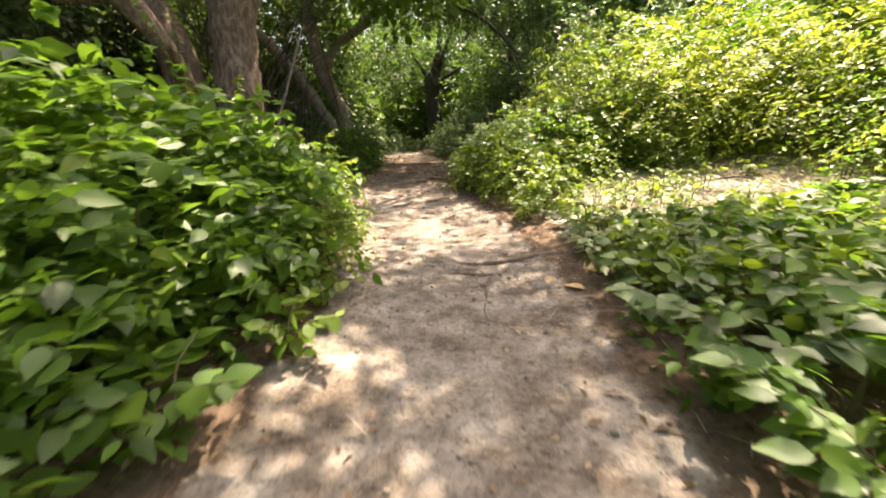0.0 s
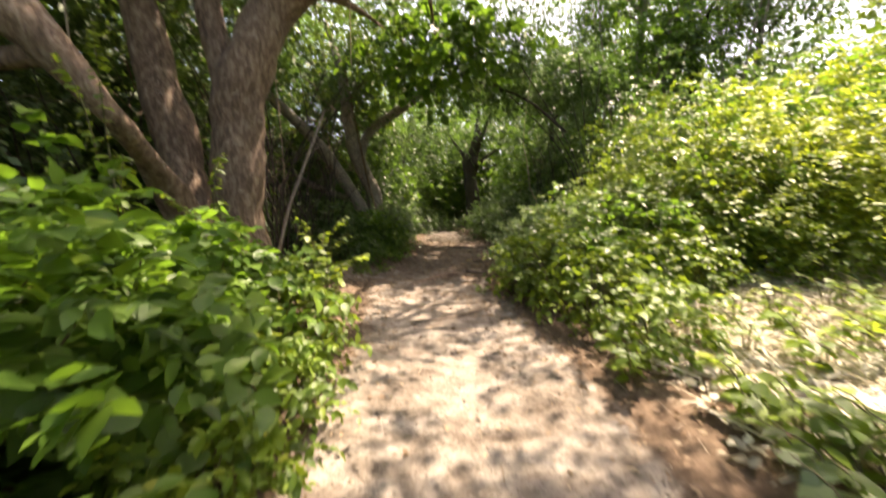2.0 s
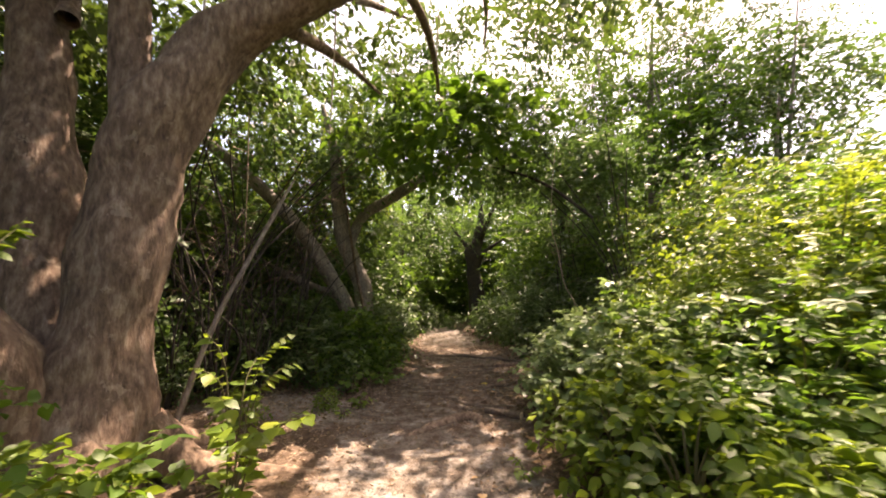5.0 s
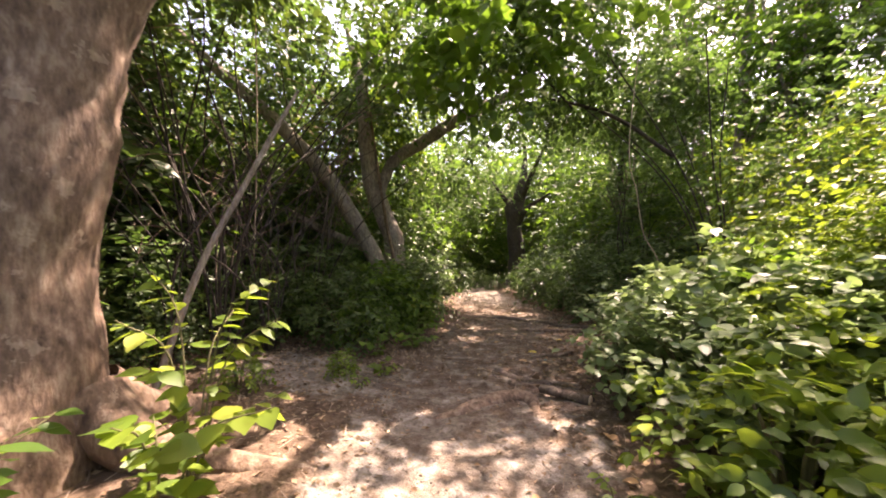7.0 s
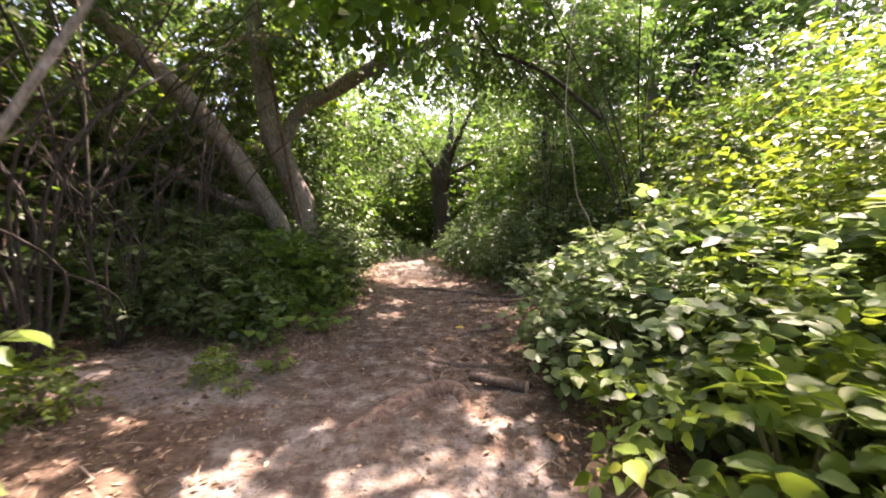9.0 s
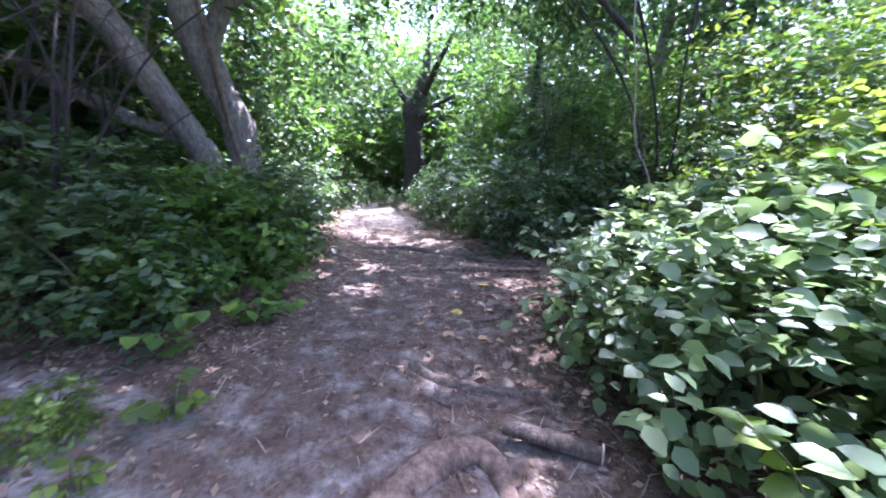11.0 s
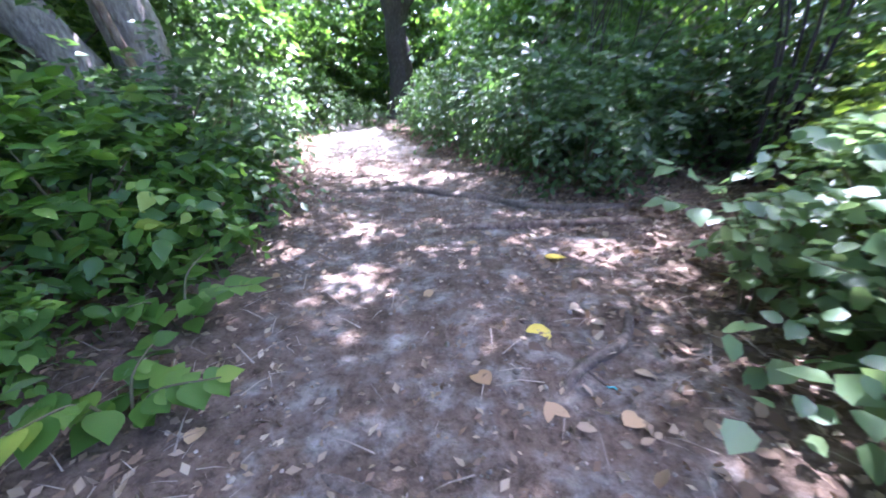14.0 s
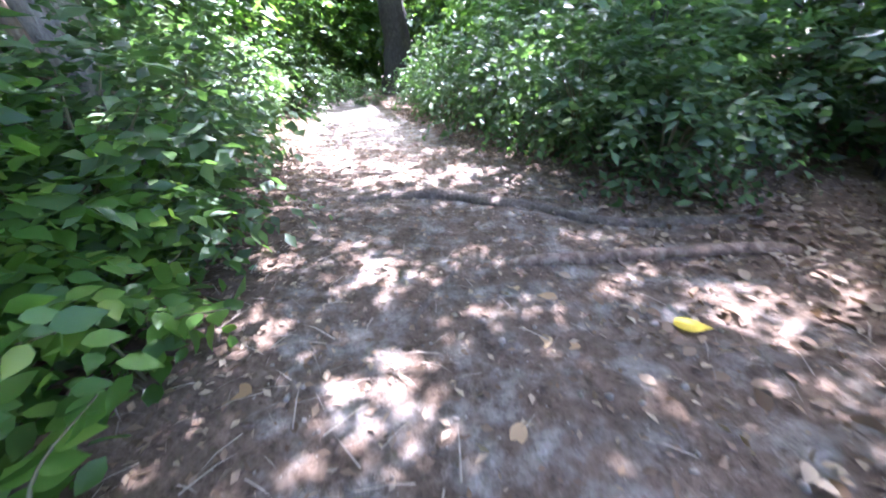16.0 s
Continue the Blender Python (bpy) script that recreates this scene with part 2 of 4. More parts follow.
HEX = (np.array([(0, 0, 0), (-0.24, 0.28, 0.05), (0.24, 0.28, 0.05), (-0.22, 0.66, 0.03), (0.22, 0.66, 0.03), (0, 1.03, -0.1), (0, 0.4, -0.02)]),
       np.array([(0, 6, 1), (0, 2, 6), (1, 6, 3), (2, 4, 6), (6, 4, 5), (6, 5, 3)]))
BROAD = (HEX[0] * np.array([1.5, 1, 1.3]), HEX[1])
BLADE = (np.array([(-0.02, 0, 0), (0.02, 0, 0), (0.014, 0.6, 0.06), (-0.014, 0.6, 0.06), (0, 1, -0.05)]), np.array([(0, 1, 2), (0, 2, 3), (3, 2, 4)]))


def unit(a):
    return a / np.maximum(np.linalg.norm(a, axis=1, keepdims=True), 1e-6)


def frames_of(ways, ups):
    y = unit(ways)
    x = unit(np.cross(y, ups))
    return np.stack([x, y, np.cross(x, y)], axis=2)


def leaf_mesh(name, sets):
    """One mesh of many leaves; sets: rows of (outline, places, ways, ups, sizes)."""
    vs, fs, n = [], [], 0
    for (tv, tf), c, way, up, size in sets:
        r = frames_of(way, up)
        v = np.einsum("nij,kj->nki", r, tv) * size[:, None, None] + c[:, None, :]
        f = tf[None] + (np.arange(len(c)) * len(tv))[:, None, None] + n
        vs.append(v.reshape(-1, 3))
        fs.append(f.reshape(-1, 3))
        n += v.shape[0] * v.shape[1]
    return mesh_of(name, np.vstack(vs), np.vstack(fs))


def sprays(starts, ways, length, per, size, droop=0.5, tilt=0.62):
    """Leaves along arching twigs: (places, ways, ups, sizes)."""
    n = len(starts)
    s = np.linspace(0.18, 1.0, per)[None, :, None]
    ways = unit(ways)
    ln = (length * rng.uniform(0.6, 1.25, n))[:, None, None]
    down = np.array([0, 0, -1.0])
    place = starts[:, None] + ways[:, None] * s * ln + down * droop * s ** 2 * ln
    tangent = ways[:, None] + down * 2 * droop * s
    side = unit(np.cross(ways, np.array([0, 0, 1.0])) + 1e-4)
    sign = np.where(np.arange(per) % 2, 1.0, -1.0)[None, :, None]
    way = tangent * 0.45 + side[:, None] * sign * 0.9 + rng.normal(0, 0.28, place.shape)
    up = np.array([0, 0, 1.0]) + rng.normal(0, tilt, place.shape) + ways[:, None] * 0.25
    sz = size * rng.uniform(0.55, 1.25, (n, per))
    return place.reshape(-1, 3), way.reshape(-1, 3), up.reshape(-1, 3), sz.ravel()


def crown_starts(centre, radii, n, inner=0.35, lift=0.25):
    """Starts and ways of twigs in a lumpy crown."""
    d = unit(rng.normal(0, 1, (n, 3)))
    lump = np.array([1 + 0.55 * noise.noise(Vector(q) * 1.7 + Vector(centre)) for q in d])[:, None]
    rad = rng.uniform(inner, 1.0, (n, 1)) ** 0.7 * lump
    p = np.asarray(centre) + d * np.asarray(radii) * rad
    w = d + np.array([0, 0, lift]) + rng.normal(0, 0.35, (n, 3))
    return p, w


# ---------------------------------------------------------------- ground
EDGE_Y = [-6, 0.6, 2, 3.5, 5, 6, 7.5, 9, 10, 11.5, 13, 15, 18, 22, 30]
EDGE_L = [1.3, 1.15, 0.95, 0.5, 0.15, -0.35, -1.1, -1.5, -1.2, -1.6, -1.85, -2.5, -3.2, -4.4, -7.0]
EDGE_R = [3.4, 3.2, 3.05, 2.75, 2.35, 1.95, 1.4, 1.25, 1.25, 1.6, 1.5, 0.55, -0.75, -2.3, -5.0]


def path_left(y):
    return np.interp(y, EDGE_Y, EDGE_L)


def path_right(y):
    return np.interp(y, EDGE_Y, EDGE_R)


def height(x, y):
    """Ground height: a worn tread, a low bank beside it, a rise on the right-hand side."""
    l, r = path_left(y), path_right(y)
    out_r, out_l = np.maximum(x - r, 0), np.maximum(l - x, 0)
    inside = np.clip(np.minimum(x - l, r - x), 0, 0.6)
    z = 0.05 * np.minimum(out_r, 1) + 0.09 * np.clip(out_r - 1.5, 0, 18) + 0.06 * np.minimum(out_l, 1)
    z += -0.05 * inside / 0.6 + 0.03
    q = np.array([noise.noise(Vector((a * 0.9, b * 0.9, 0))) * 0.035 + noise.noise(Vector((a * 2.1, b * 3.6, 4))) * 0.024 + noise.noise(Vector((a * 7, b * 9, 8))) * 0.010
                  for a, b in zip(np.ravel(x), np.ravel(y))]).reshape(np.shape(x))
    return z + q


def gz(x, y):
    return float(height(np.array([x]), np.array([y]))[0])


def build_ground():
    xs = np.concatenate([[-600, -200, -80, -40, -25, -16, -12, -9], np.arange(-7, 7.01, 0.09), [8, 9, 11, 14, 18, 25, 40, 80, 200, 600]])
    ys = np.concatenate([[-600, -200, -80, -40, -20, -12, -8, -5, -3, -2], np.arange(-1, 20.01, 0.09), [21, 22, 24, 27, 31, 36, 45, 70, 120, 300, 700]])
    gx, gy = np.meshgrid(xs, ys)
    x, y = gx.ravel(), gy.ravel()
    z = height(x, y)
    nx, ny = len(xs), len(ys)
    i = np.arange(nx * ny).reshape(ny, nx)
    f = np.stack([i[:-1, :-1], i[:-1, 1:], i[1:, 1:], i[1:, :-1]], axis=2).reshape(-1, 4)
    me = mesh_of("ground", np.stack([x, y, z], 1), f)
    worn = np.clip(np.minimum(x - path_left(y), path_right(y) - x) / 0.35 + 0.35, 0, 1) * np.interp(y, [4.0, 6.5, 9.5, 16, 17.5], [1, 0.68, 0.36, 0.36, 0.75])
    clearing = np.clip(1.2 - np.hypot((x + 2.4) / 2.0, (y - 8.7) / 0.8), 0, 1)
    at = me.attributes.new("worn", "FLOAT", "POINT")
    at.data.foreach_set("value", np.maximum(worn, clearing).astype(np.float32))
    tagged(part("ground", me, soil), "bare trodden earth trail between dark leaf mould", "ground", kind="structure")


build_ground()

# ---------------------------------------------------------------- trees
def limb(name, pts, material, parent, sides=10, knobs=0.12, seed=0.0, label=""):
    return part(name, join(name, [tube(pts, sides, 5, knobs, seed)]), material, parent, label)


def crown(parent, blobs, material, outline=KITE, name="crown"):
    """blobs: rows of (centre, radii, twigs, leaves on each, twig length, leaf size)."""
    sets = []
    for c, r, n, per, ln, size in blobs:
        p, w = crown_starts(c, r, n)
        sets.append((outline, *sprays(p, w, ln, per, size)))
    return part(name, leaf_mesh(name, sets), material, parent)


def big_tree():
    t = empty("big_tree")
    limb("trunk", [(-2.66, 6.15, -0.25, 0.80), (-2.62, 6.2, 0.3, 0.58), (-2.59, 6.25, 0.99, 0.42), (-2.57, 6.3, 1.43, 0.37), (-2.56, 6.35, 2.05, 0.355), (-2.53, 6.4, 2.73, 0.37), (-2.41, 6.45, 3.47, 0.38),
                   (-2.2, 6.6, 4.19, 0.325), (-1.8, 6.8, 4.79, 0.29), (-1.08, 7.0, 5.3, 0.275), (-0.34, 7.25, 5.93, 0.285), (0.36, 7.5, 6.5, 0.265), (0.89, 7.7, 7.22, 0.24), (1.4, 8.1, 8.4, 0.16), (1.9, 8.8, 9.6, 0.05)], bark_big, t, 24, 0.24, 1.0)
    limb("limb", [(-2.5, 6.5, 2.9, 0.28), (-2.68, 6.5, 3.54, 0.235), (-2.82, 6.45, 4.39, 0.2), (-2.89, 6.4, 5.51, 0.195), (-3.01, 6.35, 6.33, 0.18), (-3.31, 6.3, 7.55, 0.16), (-3.6, 6.1, 9.2, 0.05)], bark_big, t, 16, 0.22, 2.0)
    limb("limb", [(-2.95, 6.3, -0.25, 0.55), (-3.2, 6.3, 0.6, 0.42), (-3.45, 6.3, 1.5, 0.36), (-3.6, 6.3, 2.14, 0.34), (-3.68, 6.3, 2.88, 0.325), (-3.86, 6.3, 3.71, 0.305), (-4.0, 6.3, 4.63, 0.28), (-4.25, 6.3, 5.69, 0.24), (-4.73, 6.3, 6.98, 0.2), (-5.4, 6.3, 8.6, 0.07)], bark_big, t, 18, 0.24, 3.0)
    limb("limb", [(-2.9, 6.0, -0.25, 0.5), (-2.85, 5.85, 0.6, 0.42), (-2.78, 5.65, 1.2, 0.36), (-2.62, 5.35, 1.67, 0.24), (-2.31, 4.8, 2.14, 0.125), (-2.06, 4.4, 2.42, 0.11), (-2.02, 4.2, 2.62, 0.115), (-2.18, 4.0, 3.02, 0.16), (-2.38, 3.8, 3.4, 0.2), (-2.67, 3.6, 3.72, 0.155), (-2.88, 3.4, 3.98, 0.135), (-3.19, 3.3, 4.19, 0.15), (-4.2, 2.9, 4.7, 0.13), (-5.6, 2.2, 6.5, 0.04)], bark_big, t, 18, 0.3, 4.0)
    limb("limb", [(-2.4, 3.8, 3.34, 0.13), (-2.75, 4.1, 4.1, 0.11), (-3.1, 4.3, 5.3, 0.09), (-3.6, 4.4, 7.2, 0.03)], bark_big, t, 10, 0.2, 4.4)
    limb("limb", [(-2.3, 4.0, 3.0, 0.11), (-2.9, 3.9, 3.05, 0.1), (-3.6, 3.7, 3.3, 0.07), (-4.6, 3.6, 3.9, 0.03)], bark_big, t, 10, 0.3, 4.7)
    for a, ang in enumerate((0.4, 1.5, 3.6, 4.6, 5.5)):
        c, s = math.cos(ang), math.sin(ang)
        limb("root", [(-2.58 + 0.35 * c, 6.33 + 0.35 * s, 0.55, 0.2), (-2.58 + 0.8 * c, 6.33 + 0.8 * s, 0.16, 0.16), (-2.58 + 1.5 * c, 6.33 + 1.5 * s, 0.03, 0.09), (-2.58 + 2.2 * c, 6.33 + 2.2 * s, -0.06, 0.04)], bark_big, t, 10, 0.2, 20.0 + a)
    # branches ending at (2.4, 5.2) and (4.9, 6.2) carry the added shading blobs
    for a, m, e in (((-3.64, 6.3, 5.0), (-4.6, 6.8, 6.3), (-5.9, 7.4, 7.0)), ((-2.6, 6.3, 6.0), (-1.7, 5.6, 7.0), (-0.9, 5.0, 7.7)),
                    ((-0.9, 7.1, 5.5), (-1.0, 8.7, 6.7), (-0.6, 9.8, 7.2)), ((0.6, 7.6, 6.9), (1.3, 6.8, 7.9), (2.4, 5.2, 8.3)), ((1.1, 8.3, 8.2), (2.0, 9.3, 8.3), (3.0, 10.4, 8.2)), ((1.5, 8.6, 8.8), (2.1, 10.4, 8.8), (2.6, 12.2, 8.9)), ((-3.3, 3.6, 3.9), (-2.9, 3.0, 4.8), (-2.4, 2.4, 5.6)), ((-0.2, 7.3, 6.05), (-0.1, 9.2, 6.3), (-0.4, 11.3, 5.9)), ((0.9, 7.8, 7.3), (0.8, 11.0, 8.4), (0.4, 14.4, 9.7)), ((2.0, 5.9, 8.15), (3.3, 5.9, 8.5), (4.9, 6.2, 8.6)), ((1.2, 8.0, 7.9), (2.6, 9.4, 8.1), (4.4, 10.8, 8.3)), ((1.4, 8.2, 8.4), (2.6, 11.0, 9.8), (3.4, 14.2, 10.8)), ((-1.5, 6.9, 5.05), (-1.3, 8.2, 5.4), (-1.2, 9.6, 5.6)), ((0.0, 7.4, 6.2), (-0.3, 7.0, 7.0), (-0.4, 6.6, 8.2))):
        limb("branch", [(*a, 0.11), (*m, 0.07), (*e, 0.02)], bark_big, t, 8, 0.1, a[0])
    crown(t, [((-4.3, 7.6, 7.6), (2.8, 2.4, 1.9), 900, 10, 0.9, 0.2), ((-2.6, 5.8, 9.0), (2.6, 2.4, 1.5), 800, 10, 0.9, 0.2), ((-1.9, 9.9, 8.2), (1.8, 1.5, 1.2), 130, 10, 0.9, 0.2),
              # first blob: out of view, added to shade the start of the trail
              ((2.5, 5.0, 8.3), (1.7, 1.5, 0.6), 300, 9, 0.8, 0.19), ((2.6, 8.4, 7.5), (1.2, 1.2, 0.8), 50, 9, 0.8, 0.19), ((-5.0, 3.0, 6.6), (2.2, 2.0, 1.6), 520, 10, 0.9, 0.2), ((-7.4, 7.8, 5.2), (1.7, 2.2, 1.8), 560, 10, 0.8, 0.18),
              ((-2.6, 9.8, 6.4), (2.0, 1.4, 0.9), 70, 10, 0.8, 0.18), ((-6.6, 6.0, 4.6), (1.7, 2.2, 1.8), 560, 10, 0.8, 0.18), ((-5.4, 4.6, 3.6), (1.2, 1.4, 1.0), 260, 9, 0.7, 0.15),
              ((0.3, 14.6, 9.9), (2.8, 1.1, 1.6), 300, 9, 0.85, 0.22), ((3.0, 14.6, 10.9), (1.9, 1.1, 1.3), 130, 9, 0.85, 0.22), ((2.5, 10.4, 8.3), (1.5, 1.2, 0.8), 120, 9, 0.8, 0.2), ((4.3, 10.8, 8.3), (1.4, 1.1, 0.7), 90, 9, 0.8, 0.2), ((-0.6, 6.9, 8.0), (1.6, 1.2, 0.9), 130, 9, 0.7, 0.18),
              # both out of view, added to cast shade on the trail's near end
              ((4.2, 4.6, 8.6), (1.5, 1.5, 0.6), 170, 9, 0.8, 0.19), ((4.8, 6.2, 8.6), (1.3, 0.9, 0.5), 260, 9, 0.8, 0.19)], leaf_canopy)
    p, w = crown_starts((-0.5, 11.3, 5.7), (2.4, 0.9, 0.9), 100, 0.2)
    part("low_spray", leaf_mesh("low_spray", [(ROUND, *sprays(p, w, 0.65, 8, 0.26, 0.6))]), leaf_deep, t, "low-hanging sprays of large bright green leaves")["kind"] = "stuff"
    tagged(t, "huge spreading tree with several thick brown leaning stems", "tree")


def pale_tree():
    t = empty("pale_tree")
    limb("trunk", [(-3.75, 13.9, -0.2, 0.5), (-3.72, 13.95, 0.8, 0.36), (-3.75, 14.0, 2.0, 0.31), (-4.05, 13.8, 2.9, 0.27), (-4.35, 13.6, 4.2, 0.24), (-4.46, 13.5, 6.1, 0.18), (-4.8, 13.2, 8.0, 0.06)], bark_grey, t, 16, 0.25, 5.0)
    limb("limb", [(-3.85, 13.75, 0.9, 0.24), (-4.15, 13.2, 1.95, 0.23), (-4.9, 12.6, 3.6, 0.20), (-5.85, 11.7, 5.0, 0.17), (-6.6, 10.9, 5.9, 0.13), (-7.6, 9.8, 7.2, 0.04)], bark_grey, t, 12, 0.2, 6.0)
    limb("limb", [(-4.2, 13.8, 3.2, 0.17), (-3.9, 14.2, 4.4, 0.17), (-3.17, 14.6, 5.0, 0.18), (-1.96, 15.0, 5.8, 0.17), (-0.9, 15.2, 6.2, 0.14), (0.1, 15.4, 6.7, 0.06)], bark_grey, t, 10, 0.15, 7.0)
    limb("branch", [(-4.1, 13.3, 1.8, 0.14), (-5.3, 13.0, 2.3, 0.12), (-6.8, 12.5, 3.2, 0.1), (-8.2, 12.2, 4.6, 0.03)], bark_grey, t, 8, 0.15, 8.0)
    limb("vine", [(-3.6, 13.6, -0.1, 0.05), (-3.5, 13.55, 1.2, 0.05), (-3.75, 13.5, 2.6, 0.045), (-4.0, 13.4, 4.4, 0.04), (-4.2, 13.2, 6.5, 0.03)], bark_big, t, 7, 0.2, 8.5)
    crown(t, [((-4.8, 13.8, 7.2), (2.6, 2.2, 1.7), 620, 10, 0.8, 0.19), ((-6.8, 11.0, 6.8), (2.2, 2.0, 1.5), 520, 10, 0.8, 0.19), ((-1.4, 15.6, 7.3), (2.6, 1.9, 1.4), 240, 10, 0.8, 0.19),
              ((-5.8, 15.6, 4.6), (2.2, 1.8, 2.0), 560, 10, 0.8, 0.18), ((-3.0, 16.4, 5.2), (1.7, 1.0, 1.5), 280, 10, 0.8, 0.17), ((-2.6, 14.6, 8.4), (2.4, 1.1, 1.5), 300, 10, 0.8, 0.19), ((-3.2, 13.6, 6.4), (1.6, 0.9, 0.9), 120, 10, 0.8, 0.18), ((-7.2, 12.8, 3.2), (1.6, 1.8, 1.5), 360, 10, 0.7, 0.16)], leaf_dusk)
    tagged(t, "pale grey-barked tree forking low into leaning limbs", "tree")


def stemmy_tree():
    t = empty("many_stemmed_tree", (3.7, 13.6, 0.25))
    for k in range(6):
        a = k * 1.05
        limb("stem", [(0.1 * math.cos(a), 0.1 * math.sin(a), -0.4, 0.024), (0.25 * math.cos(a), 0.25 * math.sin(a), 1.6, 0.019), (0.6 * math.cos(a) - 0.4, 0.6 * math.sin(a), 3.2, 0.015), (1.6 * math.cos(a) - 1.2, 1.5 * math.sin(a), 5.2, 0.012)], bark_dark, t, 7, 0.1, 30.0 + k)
    # branches added to carry the shading crown over the trail
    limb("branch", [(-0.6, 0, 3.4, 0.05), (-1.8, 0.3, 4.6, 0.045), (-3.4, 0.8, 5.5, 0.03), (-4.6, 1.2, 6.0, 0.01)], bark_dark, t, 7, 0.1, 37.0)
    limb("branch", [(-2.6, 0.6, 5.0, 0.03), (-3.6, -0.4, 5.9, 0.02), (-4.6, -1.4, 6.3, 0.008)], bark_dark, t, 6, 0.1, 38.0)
    # most blobs hang above view, added to shade the trail past y 9
    crown(t, [((-1.2, 1.5, 5.5), (2.0, 1.9, 0.7), 400, 10, 0.7, 0.17), ((-3.6, 1.2, 6.0), (2.0, 2.6, 0.6), 500, 10, 0.7, 0.17), ((0.9, 0.3, 4.2), (1.8, 1.8, 1.2), 90, 10, 0.7, 0.15), ((-4.3, -1.2, 6.2), (1.6, 1.4, 0.5), 190, 10, 0.7, 0.17), ((-2.7, -1.0, 5.9), (1.4, 1.5, 0.5), 210, 10, 0.7, 0.16), ((-0.2, 2.6, 5.8), (1.3, 1.3, 0.6), 260, 10, 0.7, 0.16), ((-2.4, 3.6, 6.0), (2.6, 2.0, 0.7), 340, 10, 0.7, 0.17)], leaf_dusk)
    tagged(t, "dark many-stemmed tree with a crown added over the trail for shade", "tree")


def dark_tree():
    t = empty("dark_tree", (-1.85, 25.0, 0.1))
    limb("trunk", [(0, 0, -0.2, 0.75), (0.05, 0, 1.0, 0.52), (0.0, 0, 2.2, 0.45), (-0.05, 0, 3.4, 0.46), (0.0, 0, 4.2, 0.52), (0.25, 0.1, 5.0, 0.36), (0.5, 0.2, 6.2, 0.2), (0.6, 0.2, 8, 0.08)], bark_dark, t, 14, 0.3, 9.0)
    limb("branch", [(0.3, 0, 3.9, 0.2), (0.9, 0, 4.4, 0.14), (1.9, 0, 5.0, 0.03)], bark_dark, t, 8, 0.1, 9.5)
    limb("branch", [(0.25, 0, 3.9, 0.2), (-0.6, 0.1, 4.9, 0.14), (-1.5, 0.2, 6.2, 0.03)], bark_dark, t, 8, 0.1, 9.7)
    # branch added to hold a crown blob that shades the far trail
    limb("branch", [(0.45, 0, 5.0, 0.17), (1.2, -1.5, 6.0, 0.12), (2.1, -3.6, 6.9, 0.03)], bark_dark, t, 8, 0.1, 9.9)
    # second blob added only to shade the trail in front of the tree
    crown(t, [((0.4, 0.3, 7.2), (3.0, 2.6, 2.0), 230, 9, 0.9, 0.18), ((2.0, -3.2, 6.9), (1.9, 1.9, 0.9), 210, 9, 0.8, 0.18), ((-0.9, -0.5, 5.6), (0.9, 0.7, 0.8), 90, 9, 0.9, 0.22)], leaf_dusk)
    tagged(t, "dark-trunked tree standing at the end of the trail", "tree")


def wood_tree(material, bark, tall, seed, spread=1.0):
    """A tree of the wood behind: a slim trunk, limbs and a loose crown, at the origin."""
    t = empty("tree")
    r = random.Random(seed)
    lean = (r.uniform(-0.8, 0.8), r.uniform(-0.8, 0.8))
    limb("trunk", [(0, 0, -0.3, 0.2), (lean[0] * 0.2, lean[1] * 0.2, tall * 0.3, 0.15), (lean[0] * 0.7, lean[1] * 0.5, tall * 0.65, 0.11), (lean[0], lean[1], tall, 0.03)], bark, t, 8, 0.12, seed)
    blobs = []
    for k in range(6):
        a, h = r.uniform(0, 6.28), tall * r.uniform(0.4, 0.95)
        d = r.uniform(0.7, 1.9) * spread
        e = (lean[0] * h / tall + d * math.cos(a), lean[1] * h / tall + d * math.sin(a), h + 0.5)
        limb("branch", [(lean[0] * h / tall * 0.8, lean[1] * h / tall * 0.8, h - 0.7, 0.07), ((e[0] + lean[0] * h / tall) / 2, (e[1] + lean[1] * h / tall) / 2, h - 0.1, 0.05), (*e, 0.015)], bark, t, 6, 0.0, seed)
        blobs.append((e, (1.3 * spread, 1.3 * spread, 0.95), 110, 9, 0.75, 0.18))
    crown(t, blobs, material)
    return t


big_tree()
pale_tree()
dark_tree()
stemmy_tree()

kinds = [tagged(wood_tree(leaf_dusk, bark_dark, 8.5, 1), "slim woodland tree with a dark trunk and loose crown", "tree", "woodland trees"),
         tagged(wood_tree(leaf_deep, bark_grey, 9.5, 2, 1.2), "slim woodland tree with a grey trunk and loose crown", "tree", "woodland trees"),
         tagged(wood_tree(leaf_fresh, bark_grey, 7.5, 3), "young tree with light green crown", "tree", "woodland trees"),
         tagged(wood_tree(leaf_dusk, bark_dark, 6.5, 4, 1.1), "low dark tree thick with leaves", "tree", "woodland trees")]
# the trees below y -3 are unseen, added to block light and horizon
SPOTS = [(-9, 17), (-7.5, 20), (-10.5, 12), (-12, 8), (-11, 4), (-9.5, 0.5), (-13, 15), (-6, 23), (-9, 26), (-9.0, 29.5), (3.2, 27.6), (3.2, 22), (4.8, 24.5), (2.0, 31),
         (-14, 22), (-7, 31), (-3, 34), (6, 29), (-15, 1), (-8, -4), (-13, -6), (-4, -7), (3, -9), (8, -7), (12, -2), (15, 6), (13.5, 12), (16, 18), (11, 20), (8.5, 26), (-7.2, 16.0), (-9.5, 14.2),
         (-7.4, 9.8), (7.2, 18.2)]
